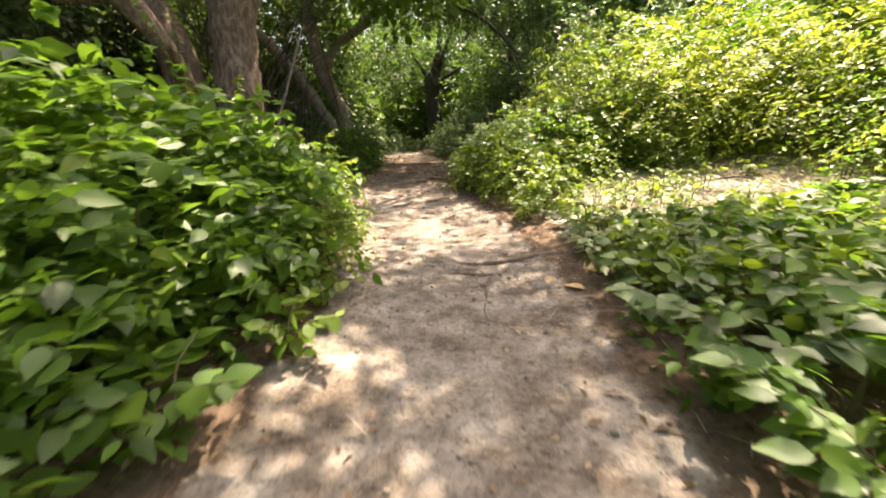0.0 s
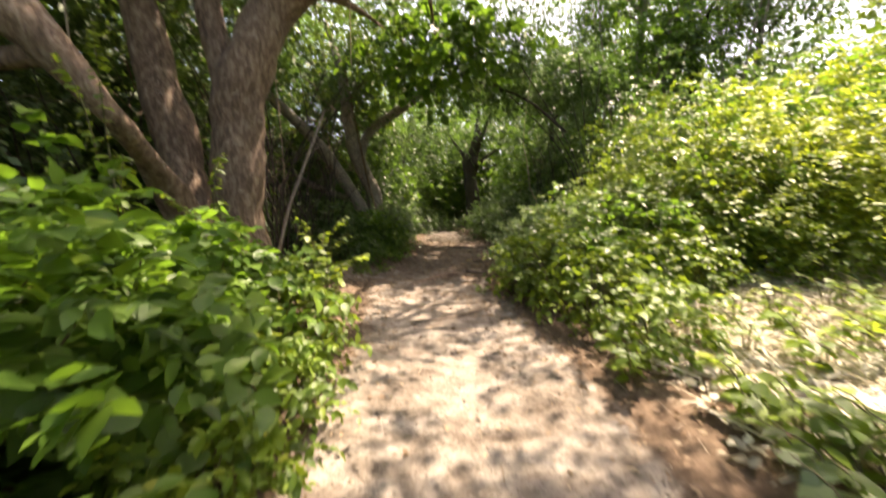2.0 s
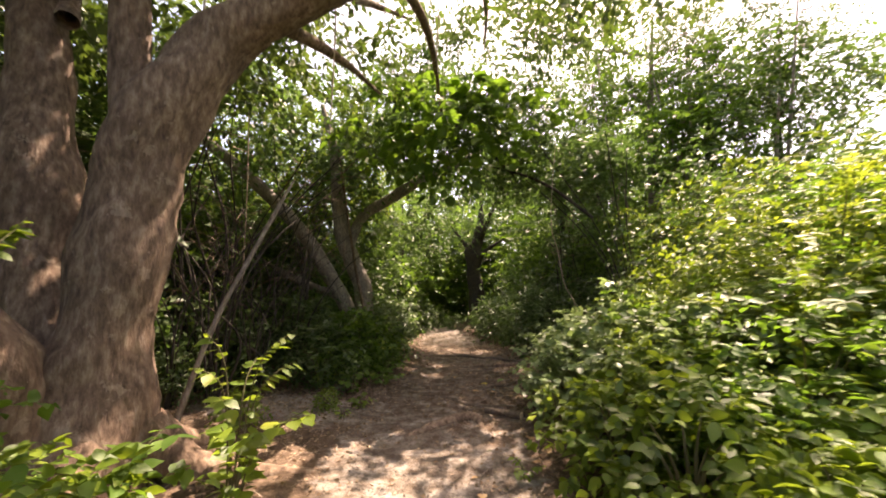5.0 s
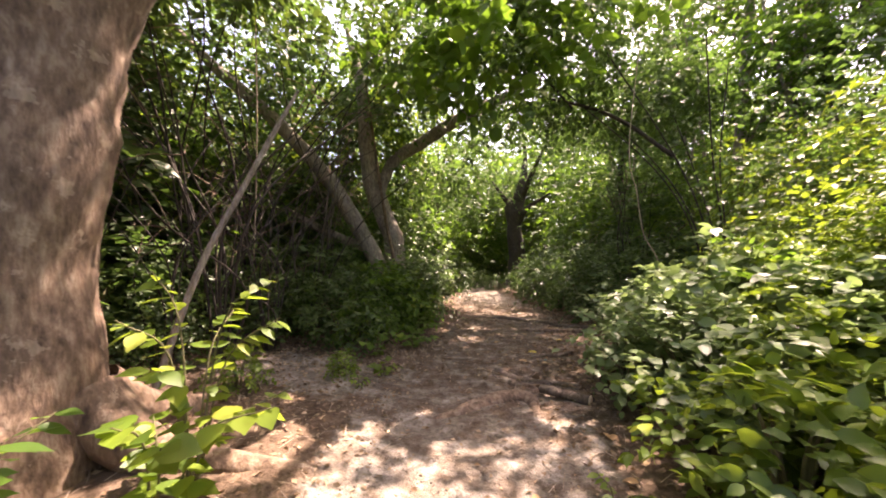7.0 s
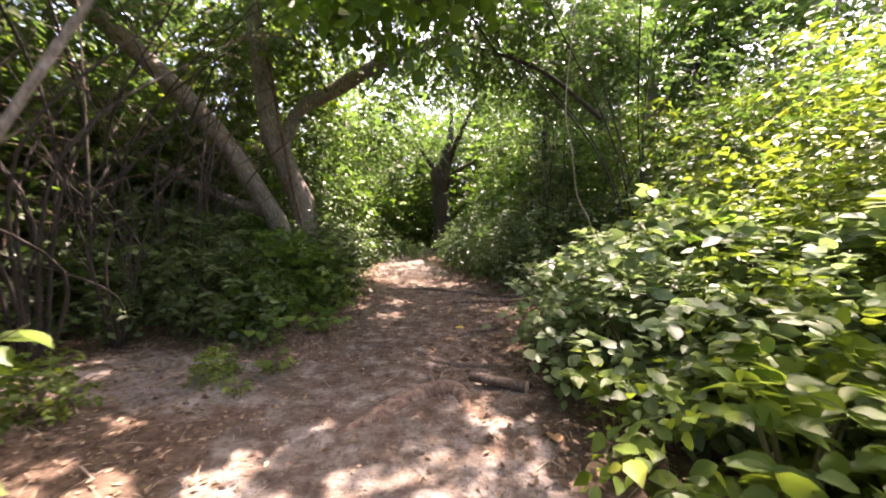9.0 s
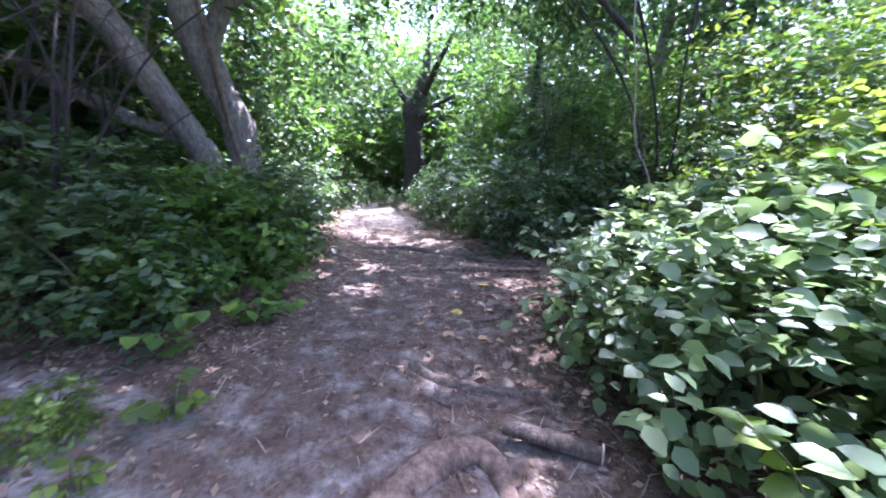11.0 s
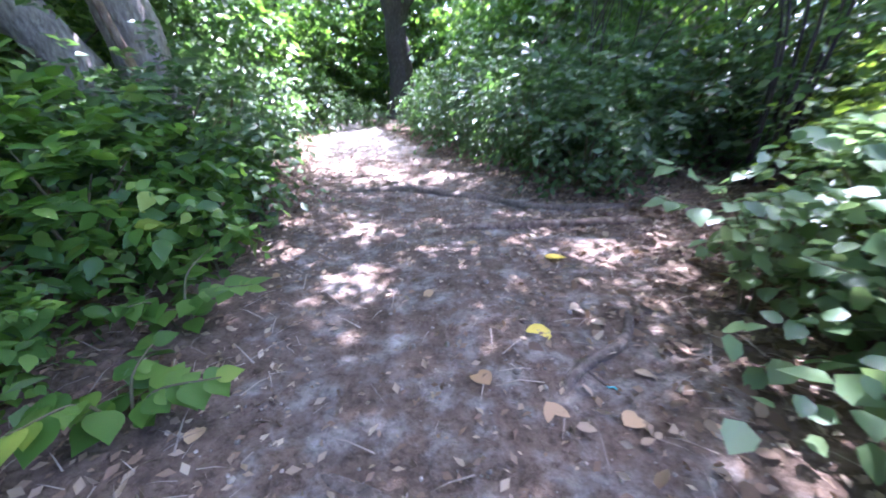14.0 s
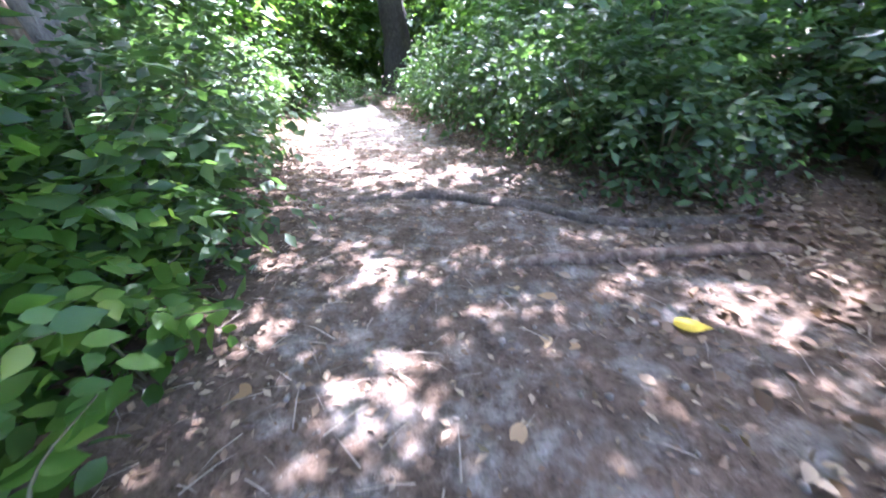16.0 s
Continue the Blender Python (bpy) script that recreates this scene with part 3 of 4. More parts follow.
for i, (x, y) in enumerate(SPOTS):
    k = kinds[i % 4]
    sc = 0.85 + 0.4 * rng.random()
    m = pose(x, y, gz(x, y), 0, 0, rng.uniform(0, 360)) @ Matrix.Scale(sc, 4)
    if i < 4:
        k.matrix_basis = m
    else:
        c = copy_thing(k, Matrix())
        c.matrix_basis = m
for x, y, sc, k in ((6.4, 20.0, 1.3, 1), (8.8, 19.0, 1.3, 3)):
    copy_thing(kinds[k], Matrix()).matrix_basis = pose(x, y, gz(x, y), 0, 0, 40 * x) @ Matrix.Scale(sc, 4)


# ---------------------------------------------------------------- shrubs
def shrub(name, radii, twigs, per, ln, size, material, outline, seed, stems=7, droop=0.5, tilt=0.62):
    """A shrub at the origin: stems out of one root, and leafy sprays."""
    t = empty(name)
    r = random.Random(seed)
    for k in range(stems):
        a, f = r.uniform(0, 6.28), r.uniform(0.3, 0.9)
        tip = (radii[0] * f * math.cos(a), radii[1] * f * math.sin(a), radii[2] * r.uniform(0.9, 1.6))
        part("stem", join("stem", [tube([(0.06 * math.cos(a), 0.06 * math.sin(a), -0.08, 0.016), (tip[0] * 0.35, tip[1] * 0.35, tip[2] * 0.55, 0.011), (*tip, 0.003)], 5, 4)]), stem_mat, t)
    p, w = crown_starts((0, 0, radii[2] * 0.95), radii, twigs, 0.2)
    p[:, 2] = np.maximum(p[:, 2], 0.05)
    part("foliage", leaf_mesh("foliage", [(outline, *sprays(p, w, ln, per, size, droop, tilt))]), material, t)
    return t


def scatter(protos, spots, label, category, group):
    """Places copies of the prototypes at rows of (x, y, scale); the prototypes take the first spots."""
    for i, (x, y, sc) in enumerate(spots):
        m = pose(x, y, gz(x, y), 0, 0, rng.uniform(0, 360)) @ Matrix.Diagonal((sc, sc, sc * rng.uniform(0.9, 1.1), 1))
        ob = protos[i] if i < len(protos) else copy_thing(protos[i % len(protos)], Matrix())
        ob.matrix_basis = m
        tagged(ob, label, category, group)


broad = [shrub("broad_leaved_shrub", (0.62, 0.62, 0.6), 230, 8, 0.34, 0.108, leaf_deep, OVAL, 10 + k) for k in range(3)]
scatter(broad, [(0.2, 0.5, 1.05), (0.15, 1.3, 1.2), (0.1, 2.1, 1.2), (-0.5, 1.2, 1.4), (-0.35, 3.0, 1.25), (-0.6, 2.2, 1.45), (0.3, -0.5, 1.05), (-0.4, -0.3, 1.25), (-0.8, 3.9, 1.2), (-1.4, 3.1, 1.4), (-1.5, 4.4, 1.1),
                (-1.3, 0.3, 1.5), (-1.6, 1.8, 1.6), (-2.4, 2.6, 1.6), (-2.5, 11.3, 1.05), (-2.4, 10.2, 0.7), (-2.6, 12.2, 1.1)], "leafy broad-leaved shrub crowding the trail edge", "shrub", "shrubs beside the trail")
fresh = [shrub("fresh_shrub", (0.42, 0.42, 0.42), 110, 8, 0.26, 0.085, leaf_fresh, OVAL, 20 + k) for k in range(3)]
scatter(fresh, [(0.3, 3.3, 1.0), (-0.1, 4.1, 1.1), (-0.3, 4.7, 1.0), (-0.9, 5.0, 1.2), (0.75, 2.5, 0.75), (3.1, 4.9, 1.0), (2.7, 5.8, 1.1), (2.3, 6.6, 1.2), (3.3, 6.3, 1.2), (2.0, 7.3, 1.2), (2.6, 7.6, 1.3),
                (-1.8, 5.2, 1.0), (-2.5, 7.9, 0.6), (-1.75, 8.75, 0.4)], "small light green shrub with fresh leaves", "shrub", "young shrubs")
pale = [shrub("pale_shrub", (0.62, 0.62, 0.55), 220, 7, 0.36, 0.105, leaf_pale, BROAD, 30 + k) for k in range(3)]
scatter(pale, [(2.05, 9.0, 1.05), (2.0, 9.9, 1.15), (2.2, 10.9, 1.05), (2.9, 9.5, 1.3), (3.0, 10.6, 1.3), (2.5, 8.2, 1.0), (3.2, 8.3, 1.2)], "shrub with large pale rounded leaves leaning over the trail", "shrub", "pale shrubs")
creeping = [shrub("low_shrub", (0.6, 0.6, 0.26), 95, 6, 0.3, 0.125, m, OVAL, 36 + k, 6) for k, m in enumerate((leaf_deep, leaf_fresh))]
scatter(creeping, [(3.75, 0.9, 0.9), (3.8, 1.8, 0.85), (4.4, 1.4, 1.1), (3.85, 0.0, 1.0), (4.7, 0.3, 1.2), (3.7, 2.6, 0.75), (4.35, 2.4, 1.0), (5.2, 1.9, 1.2), (4.1, 3.2, 0.7), (4.9, 3.1, 0.8), (5.6, 3.2, 1.0), (5.9, 1.0, 1.2), (4.3, -0.8, 1.1), (3.6, -0.9, 0.9)],
        "low spreading shrub with broad green leaves over leaf mould", "shrub", "low shrubs beside the trail")
shade = [shrub("shade_shrub", (0.6, 0.6, 0.6), 210, 8, 0.36, 0.10, leaf_dusk, KITE, 40 + k) for k in range(3)]
scatter(shade, [(-2.7, 12.6, 1.4), (-3.1, 13.3, 1.3), (-3.3, 14.6, 1.4), (-3.9, 15.7, 1.4), (-2.6, 9.9, 1.0), (-3.4, 10.8, 1.3), (-4.3, 11.7, 1.5), (-4.2, 9.9, 1.2), (-5.2, 9.2, 1.4),
                (-5.4, 10.8, 1.6), (-6.0, 13.0, 1.6), (-5.2, 7.8, 1.5), (-6.2, 6.4, 1.8), (-6.4, 4.6, 1.8), (-5.0, 4.2, 1.3), (-4.2, 17.0, 1.4), (-4.6, 18.5, 1.4), (-5.6, 16.6, 1.8), (-4.4, 8.3, 0.8),
                (1.7, 14.0, 1.2), (1.2, 15.0, 1.3), (0.8, 16.0, 1.2), (0.3, 17.2, 1.3), (3.4, 15.6, 1.4), (2.2, 14.8, 1.5), (1.6, 16.4, 1.6), (0.9, 18.2, 1.6), (-0.2, 18.8, 1.3), (-0.6, 20.2, 1.3), (-1.0, 21.8, 0.9),
                (-2.6, 22.2, 0.7), (-4.2, 21.0, 1.3), (-5.2, 20.0, 1.5), (-3.8, 23.4, 0.9), (4.3, 12.4, 1.3), (4.4, 14.2, 1.6), (3.6, 15.0, 1.8), (2.9, 16.4, 1.8)],
        "dense dark green undergrowth shrub in the shade", "shrub", "undergrowth shrubs")
bank = [shrub("thicket_shrub", (1.1, 1.1, 1.0), 380, 10, 0.62, 0.092, leaf_fresh, HEX, 50, 9), shrub("thicket_shrub", (1.1, 1.1, 1.0), 300, 20, 0.85, 0.085, leaf_fresh, KITE, 52, 9, 0.6, 0.4),
        shrub("thicket_shrub", (1.1, 1.1, 1.0), 380, 10, 0.62, 0.088, leaf_deep, HEX, 51, 9)]
feathery = [shrub("feathery_shrub", (1.15, 1.15, 0.95), 240, 24, 1.05, 0.085, leaf_feather, KITE, 53 + 40 * k, 9, 0.7, 0.3) for k in range(2)]
scatter(feathery, [(5.9, 8.0, 1.1), (6.9, 9.0, 1.4), (7.6, 7.4, 1.15), (9.2, 8.4, 1.5), (9.0, 5.4, 1.2), (6.6, 10.6, 1.6), (7.4, 2.6, 1.0)], "feathery shrub with arching yellow-green sprays in the sun", "shrub", "feathery shrubs of the thicket")
scatter(bank, [(3.4, 8.9, 0.8), (4.4, 8.6, 1.0), (5.4, 8.6, 1.1), (4.5, 9.9, 1.25), (5.4, 9.8, 1.5), (8.2, 10.0, 1.8),
               (8.4, 6.6, 1.2), (10.2, 8.6, 1.6), (7.6, 4.0, 1.0), (9.6, 2.8, 1.3), (8.4, 0.8, 1.2), (7.2, -1.4, 1.3)],
        "tall dense green thicket shrub on the bank", "shrub", "thicket on the bank")

tall = [shrub("tall_shrub", (2.1, 2.1, 2.0), 760, 9, 1.0, 0.13, m, KITE, 54 + k, 12, 0.6) for k, m in enumerate((leaf_dusk, leaf_deep, leaf_fresh))]
scatter(tall, [(5.2, 11.6, 0.86), (6.6, 11.0, 0.9), (6.0, 13.2, 1.0), (7.8, 12.6, 1.08), (9.4, 11.6, 1.0), (6.6, 15.4, 1.1), (8.6, 14.6, 1.1), (5.0, 17.6, 1.0)],
        "tall fine-leaved shrub in the thicket behind the trail", "shrub", "tall shrubs of the thicket")

low = [shrub("green_shrub", (0.7, 0.7, 0.6), 240, 8, 0.4, 0.095, leaf_fresh, HEX, 70), shrub("green_shrub", (0.7, 0.7, 0.65), 240, 8, 0.4, 0.1, leaf_deep, HEX, 71), shrub("green_shrub", (0.6, 0.6, 0.7), 230, 8, 0.4, 0.09, leaf_fresh, BROAD, 72)]
scatter(low, [(2.9, 8.0, 1.0), (3.5, 7.4, 1.1), (4.3, 8.0, 1.2), (3.7, 8.6, 1.2), (3.3, 9.5, 1.3), (5.2, 7.7, 1.0), (6.3, 7.9, 1.1), (2.9, 7.1, 0.8), (4.9, 9.0, 1.4), (3.9, 10.4, 1.5), (7.6, 8.2, 1.2), (4.0, 6.7, 0.7), (5.6, 6.9, 0.7), (8.8, 6.6, 1.0), (3.6, 11.9, 1.2)],
        "green shrub growing in front of the tall thicket", "shrub", "shrubs before the thicket")

wall = [shrub("woodland_bush", (1.7, 1.7, 1.9), 340, 9, 0.9, 0.25, leaf_dusk, KITE, 60, 6), shrub("woodland_bush", (1.6, 1.6, 2.1), 340, 9, 0.9, 0.24, leaf_deep, KITE, 61, 6)]
ring = [(-8.2 - 1.2 * (k % 2), -6 + 1.75 * k, 1.0 + 0.25 * (k % 3)) for k in range(2, 17)]
ring += [(-6.8 + 1.7 * k, 24.6 + 1.8 * (k % 2) - (2.0 if k > 4 else 0), 1.0 + 0.2 * (k % 3)) for k in (0, 1, 5, 6, 7)]
ring += [(-11 + 2.5 * k, 30 + (k % 3), 2.0 + 0.35 * (k % 3)) for k in range(11)] + [(-12.5, -5 + 4 * k, 1.9) for k in range(9)]
# the last row stands unseen behind the start, kept to block light and horizon
ring += [(11.5 + (k % 2), -6 + 3.2 * k, 1.1 + 0.2 * (k % 3)) for k in range(9)] + [(-6 + 4 * k, -7.5 - (k % 2), 1.5) for k in range(5)]
ring += [(-7.0, 8.6, 0.9), (-7.2, 10.6, 1.0), (-7.0, 14.6, 1.1), (-6.4, 18.4, 1.1), (-5.9, 20.6, 1.1), (-4.4, 27.8, 0.9), (0.4, 27.8, 0.9), (-2.6, 27.6, 0.8), (5.2, 20.0, 1.1), (3.4, 19.6, 1.0), (1.6, 20.8, 0.9)]
wall.append(shrub("woodland_bush", (1.6, 1.6, 2.0), 400, 9, 0.85, 0.2, leaf_deep, KITE, 62, 6))
scatter(wall, ring, "tall dense green bush of the surrounding wood", "bush", "bushes of the wood")


# ---------------------------------------------------------------- single plants with large leaves
def one_leaf(outline):
    tv, tf = outline
    return mesh_of("leaf", tv, tf)


def fine_outline(widths, fold=0.13, droop=0.14):
    """A leaf of many small facets from half-widths at even steps along it."""
    v, f = [(0, 0, 0)], []
    n = len(widths)
    for i, w in enumerate(widths):
        y = (i + 1) / (n + 1)
        z = -droop * y * y
        v += [(-w, y - 0.03, z + fold * w), (0, y, z), (w, y - 0.03, z + fold * w)]
    v.append((0, 1.04, -droop * 1.1))
    f += [(0, 2, 1), (0, 3, 2)]
    for i in range(n - 1):
        a = 1 + 3 * i
        f += [(a, a + 1, a + 4), (a, a + 4, a + 3), (a + 1, a + 2, a + 5), (a + 1, a + 5, a + 4)]
    a = 1 + 3 * (n - 1)
    f += [(a, a + 1, len(v) - 1), (a + 1, a + 2, len(v) - 1)]
    return np.array(v, float), np.array(f)


FINE = {id(OVAL): fine_outline((0.17, 0.27, 0.31, 0.30, 0.24, 0.13)), id(ROUND): fine_outline((0.30, 0.42, 0.45, 0.41, 0.31, 0.17))}
LEAVES = {}


def leafy_plant(name, x, y, tall, spread, count, size, material, outline, lean=(0, 0), label="", stalks=0):
    """A low plant: a few bent stalks, each with large leaves set along it."""
    t = empty(name, (x, y, gz(x, y)))
    key = (material.name, id(outline))
    if key not in LEAVES:
        LEAVES[key] = one_leaf(FINE[id(outline)])
        LEAVES[key].materials.append(material)
    stalks = stalks or max(3, count // 13)
    for k in range(stalks):
        a = 6.28 * k / stalks + rng.uniform(-0.4, 0.4)
        tip = Vector((spread * math.cos(a) + lean[0], spread * math.sin(a) + lean[1], tall * rng.uniform(0.7, 1.1)))
        pts = [(0.02 * math.cos(a), 0.02 * math.sin(a), -0.05, 0.008), (tip.x * 0.35, tip.y * 0.35, tip.z * 0.75, 0.006), (*tip, 0.003)]
        part("stalk", join("stalk", [tube(pts, 5, 5)]), stem_mat, t)
        line = spline([p[:3] for p in pts], 12)
        n = count // stalks
        for j in range(n):
            f = 0.2 + 0.8 * (j + rng.uniform(0, 0.6)) / n
            p = line[min(int(f * (len(line) - 1)), len(line) - 1)]
            turn = a + (1 if j % 2 else -1) * rng.uniform(0.5, 1.5)
            way = np.array([[math.cos(turn), math.sin(turn), rng.uniform(-0.5, 0.3)]])
            r = frames_of(way, np.array([[0, 0, 1.0]]) + rng.normal(0, 0.25, (1, 3)))[0]
            ob = part("leaf", LEAVES[key], None, t)
            ob.matrix_basis = Matrix.Translation(p) @ Matrix(r.tolist()).to_4x4() @ Matrix.Scale(size * rng.uniform(0.6, 1.2), 4)
    tagged(t, label, "plant", "large-leaved plants")


for x, y, tall, sp, n, size, mat, shape, lean in (
        (1.08, 1.25, 0.32, 0.25, 36, 0.12, leaf_fresh_one, OVAL, (0.15, 0.05)), (1.0, 1.9, 0.25, 0.22, 24, 0.10, leaf_fresh_one, OVAL, (0.1, 0)), (0.95, 0.6, 0.4, 0.3, 40, 0.13, leaf_deep_one, ROUND, (0.1, 0)),
        (3.35, 1.75, 0.35, 0.35, 48, 0.12, leaf_pale_one, ROUND, (-0.1, 0)), (3.5, 1.1, 0.4, 0.35, 48, 0.125, leaf_pale_one, ROUND, (-0.1, 0)), (3.45, 2.5, 0.32, 0.3, 40, 0.12, leaf_pale_one, ROUND, (-0.1, 0)), (3.55, 0.5, 0.4, 0.3, 40, 0.13, leaf_pale_one, ROUND, (0, 0)),
        (-0.95, 6.15, 0.75, 0.4, 80, 0.14, leaf_fresh_one, ROUND, (0.25, 0.1)), (-1.35, 6.6, 1.25, 0.45, 90, 0.15, leaf_fresh_one, OVAL, (0.1, 0)), (-1.3, 5.6, 0.9, 0.4, 45, 0.13, leaf_deep_one, OVAL, (0.1, 0)),
        (1.7, 7.55, 0.3, 0.22, 30, 0.15, leaf_fresh_one, OVAL, (0, 0)), (1.2, 7.35, 0.14, 0.18, 30, 0.07, leaf_fresh_one, OVAL, (0, 0)), (2.0, 7.0, 0.5, 0.35, 45, 0.13, leaf_fresh_one, ROUND, (-0.1, 0)), (1.6, 8.25, 0.5, 0.3, 50, 0.12, leaf_fresh_one, ROUND, (-0.1, 0)),
        (1.5, 8.85, 0.55, 0.35, 70, 0.115, leaf_pale_one, ROUND, (-0.1, 0)), (1.6, 9.6, 0.75, 0.4, 80, 0.105, leaf_pale_one, ROUND, (-0.15, 0)), (1.75, 10.4, 0.85, 0.4, 80, 0.105, leaf_pale_one, ROUND, (-0.15, 0)), (1.65, 11.05, 0.9, 0.4, 80, 0.11, leaf_pale_one, ROUND, (-0.3, 0.1)),
        (-1.55, 10.3, 0.28, 0.32, 48, 0.13, leaf_deep_one, ROUND, (0.1, 0)), (-1.75, 10.95, 0.35, 0.35, 48, 0.13, leaf_deep_one, ROUND, (0.15, 0)), (-2.2, 10.5, 0.5, 0.35, 45, 0.13, leaf_deep_one, ROUND, (0, 0)), (-1.95, 11.7, 0.55, 0.35, 48, 0.12, leaf_deep_one, OVAL, (0.15, 0)),
        (-1.35, 9.05, 0.22, 0.25, 32, 0.09, leaf_fresh_one, ROUND, (0, 0)), (-1.35, 8.5, 0.13, 0.12, 18, 0.07, leaf_fresh_one, OVAL, (0, 0)), (-1.9, 8.9, 0.2, 0.2, 24, 0.08, leaf_deep_one, OVAL, (0, 0)), (-1.75, 9.6, 0.4, 0.3, 40, 0.11, leaf_deep_one, ROUND, (0, 0)),
        (3.25, 3.05, 0.3, 0.3, 40, 0.11, leaf_pale_one, ROUND, (0, 0)), (3.6, 3.4, 0.3, 0.3, 40, 0.11, leaf_fresh_one, ROUND, (0, 0)), (4.1, 2.9, 0.35, 0.3, 40, 0.11, leaf_pale_one, OVAL, (0, 0)),
        (2.75, 4.4, 0.35, 0.25, 36, 0.12, leaf_fresh_one, ROUND, (0, 0)), (3.3, 3.9, 0.35, 0.3, 36, 0.12, leaf_fresh_one, ROUND, (0, 0)), (4.0, 4.6, 0.45, 0.3, 36, 0.13, leaf_fresh_one, ROUND, (0, 0))):
    leafy_plant("broad_leaved_plant", x, y, tall, sp, n, size, mat, shape, lean, "low plant with large soft green leaves beside the trail")


leafy_plant("sapling", -1.4, 3.8, 2.75, 0.22, 110, 0.1, leaf_fresh_one, OVAL, (-0.2, 0.1), "slender sapling with sparse sunlit yellow-green leaves", 3)
leafy_plant("sapling", -1.6, 4.85, 2.15, 0.4, 130, 0.1, leaf_fresh_one, OVAL, (0, 0), "slender sapling with sparse sunlit yellow-green leaves", 3)


for k in range(110):
    x = rng.uniform(3.2, 8.2)
    y = rng.uniform(max(3.0, 6.6 - x * 0.3), 8.2)
    if k > 60:
        x, y = rng.uniform(3.1, 5.4), rng.uniform(2.9, 5.8)
    leafy_plant("weed", x, y, rng.uniform(0.2, 0.5), rng.uniform(0.15, 0.3), 18, rng.uniform(0.08, 0.13), leaf_fresh_one, OVAL if k % 2 else ROUND, (0, 0), "sunlit weed with yellow-green leaves among dry straw")


def wispy_tree(tall, seed):
    """A tall thin tree with pale bare branches and few small leaves, at the origin."""
    t = empty("wispy_tree")
    r = random.Random(seed)
    blobs = []
    for k in range(3):
        a, d = r.uniform(0, 6.28), r.uniform(0.9, 2.2)
        pts = [(0, 0, -0.3, 0.08), (0.3 * math.cos(a + 1), 0.3 * math.sin(a + 1), tall * 0.35, 0.06), (d * 0.6 * math.cos(a), d * 0.6 * math.sin(a), tall * 0.7, 0.035), (d * math.cos(a), d * math.sin(a), tall * r.uniform(0.9, 1.05), 0.012)]
        limb("stem", pts, bark_grey, t, 7, 0.1, seed + k)
        for j in range(4):
            f = r.uniform(0.5, 1.0)
            b = r.uniform(0, 6.28)
            c = (d * f * math.cos(a), d * f * math.sin(a), tall * f)
            e = (c[0] + 1.1 * math.cos(b), c[1] + 1.1 * math.sin(b), c[2] + 0.7)
            limb("branch", [(*c, 0.03), ((c[0] + e[0]) / 2, (c[1] + e[1]) / 2, c[2] + 0.25, 0.02), (*e, 0.006)], bark_grey, t, 5, 0.0, 1.0)
            blobs.append((e, (1.0, 1.0, 0.8), 90, 8, 0.6, 0.13))
    crown(t, blobs, leaf_canopy)
    return tagged(t, "tall thin tree with pale stems and sparse leaves against the sky", "tree", "sparse trees")


thin = wispy_tree(11.5, 5)
thin.location = (7.4, 18.6, 0.5)
for x, y, a, sc in ((9.2, 17.0, 70, 1.0), (5.6, 20.5, 200, 1.05), (3.4, 22.5, 300, 1.0), (12.5, 12.5, 20, 0.9)):
    copy_thing(thin, Matrix()).matrix_basis = pose(x, y, 0.4, 0, 0, a) @ Matrix.Scale(sc, 4)


# ---------------------------------------------------------------- hanging and leaning wood
def pole(name, pts, material, label, category):
    tagged(part(name, join(name, [tube(pts, 7, 6, 0.2, pts[0][0])]), material), label, category)


pole("leaning_pole", [(-2.88, 7.2, 0.0, 0.036), (-2.68, 7.58, 1.44, 0.034), (-2.48, 7.9, 2.3, 0.032), (-2.28, 8.2, 3.09, 0.03), (-2.15, 8.4, 3.6, 0.015)], bark_grey, "pale bare pole leaning against the branches", "branch")
for x, y, z0, z1 in ((-1.93, 6.5, 4.4, 8.2), (-1.75, 6.9, 4.9, 8.0), (-3.22, 4.75, 3.3, 6.4), (-1.2, 7.9, 4.2, 7.5), (0.2, 8.6, 5.4, 7.4), (-4.4, 9.8, 1.5, 6.0)):
    pole("vine", [(x, y, z1, 0.012), (x + 0.05, y, (z0 + z1) / 2, 0.012), (x - 0.03, y + 0.03, z0, 0.01)], twig_mat, "thin dry vine hanging from the crown", "vine")
pole("vine", [(2.2, 10.75, 0.3, 0.006), (2.17, 10.79, 1.38, 0.007), (2.0, 10.88, 1.86, 0.007), (1.93, 10.92, 2.5, 0.007), (1.85, 10.95, 3.2, 0.007), (2.1, 11.3, 5.0, 0.006)], twig_mat, "pale vine hanging over the shrubs", "vine")


for pts in ([(5.2, 5.6, 0.3, 0.02), (6.0, 5.7, 0.42, 0.022), (6.7, 5.5, 0.35, 0.016), (7.3, 5.2, 0.3, 0.006)], [(5.9, 6.6, 0.3, 0.022), (6.6, 6.3, 0.46, 0.024), (7.4, 6.4, 0.5, 0.018), (8.2, 6.0, 0.42, 0.008)], [(4.6, 5.0, 0.2, 0.012), (5.2, 5.2, 0.3, 0.014), (5.8, 5.0, 0.25, 0.006)]):
    pole("fallen_branch", pts, bark_grey, "bare fallen branch lying on dry straw", "branch")


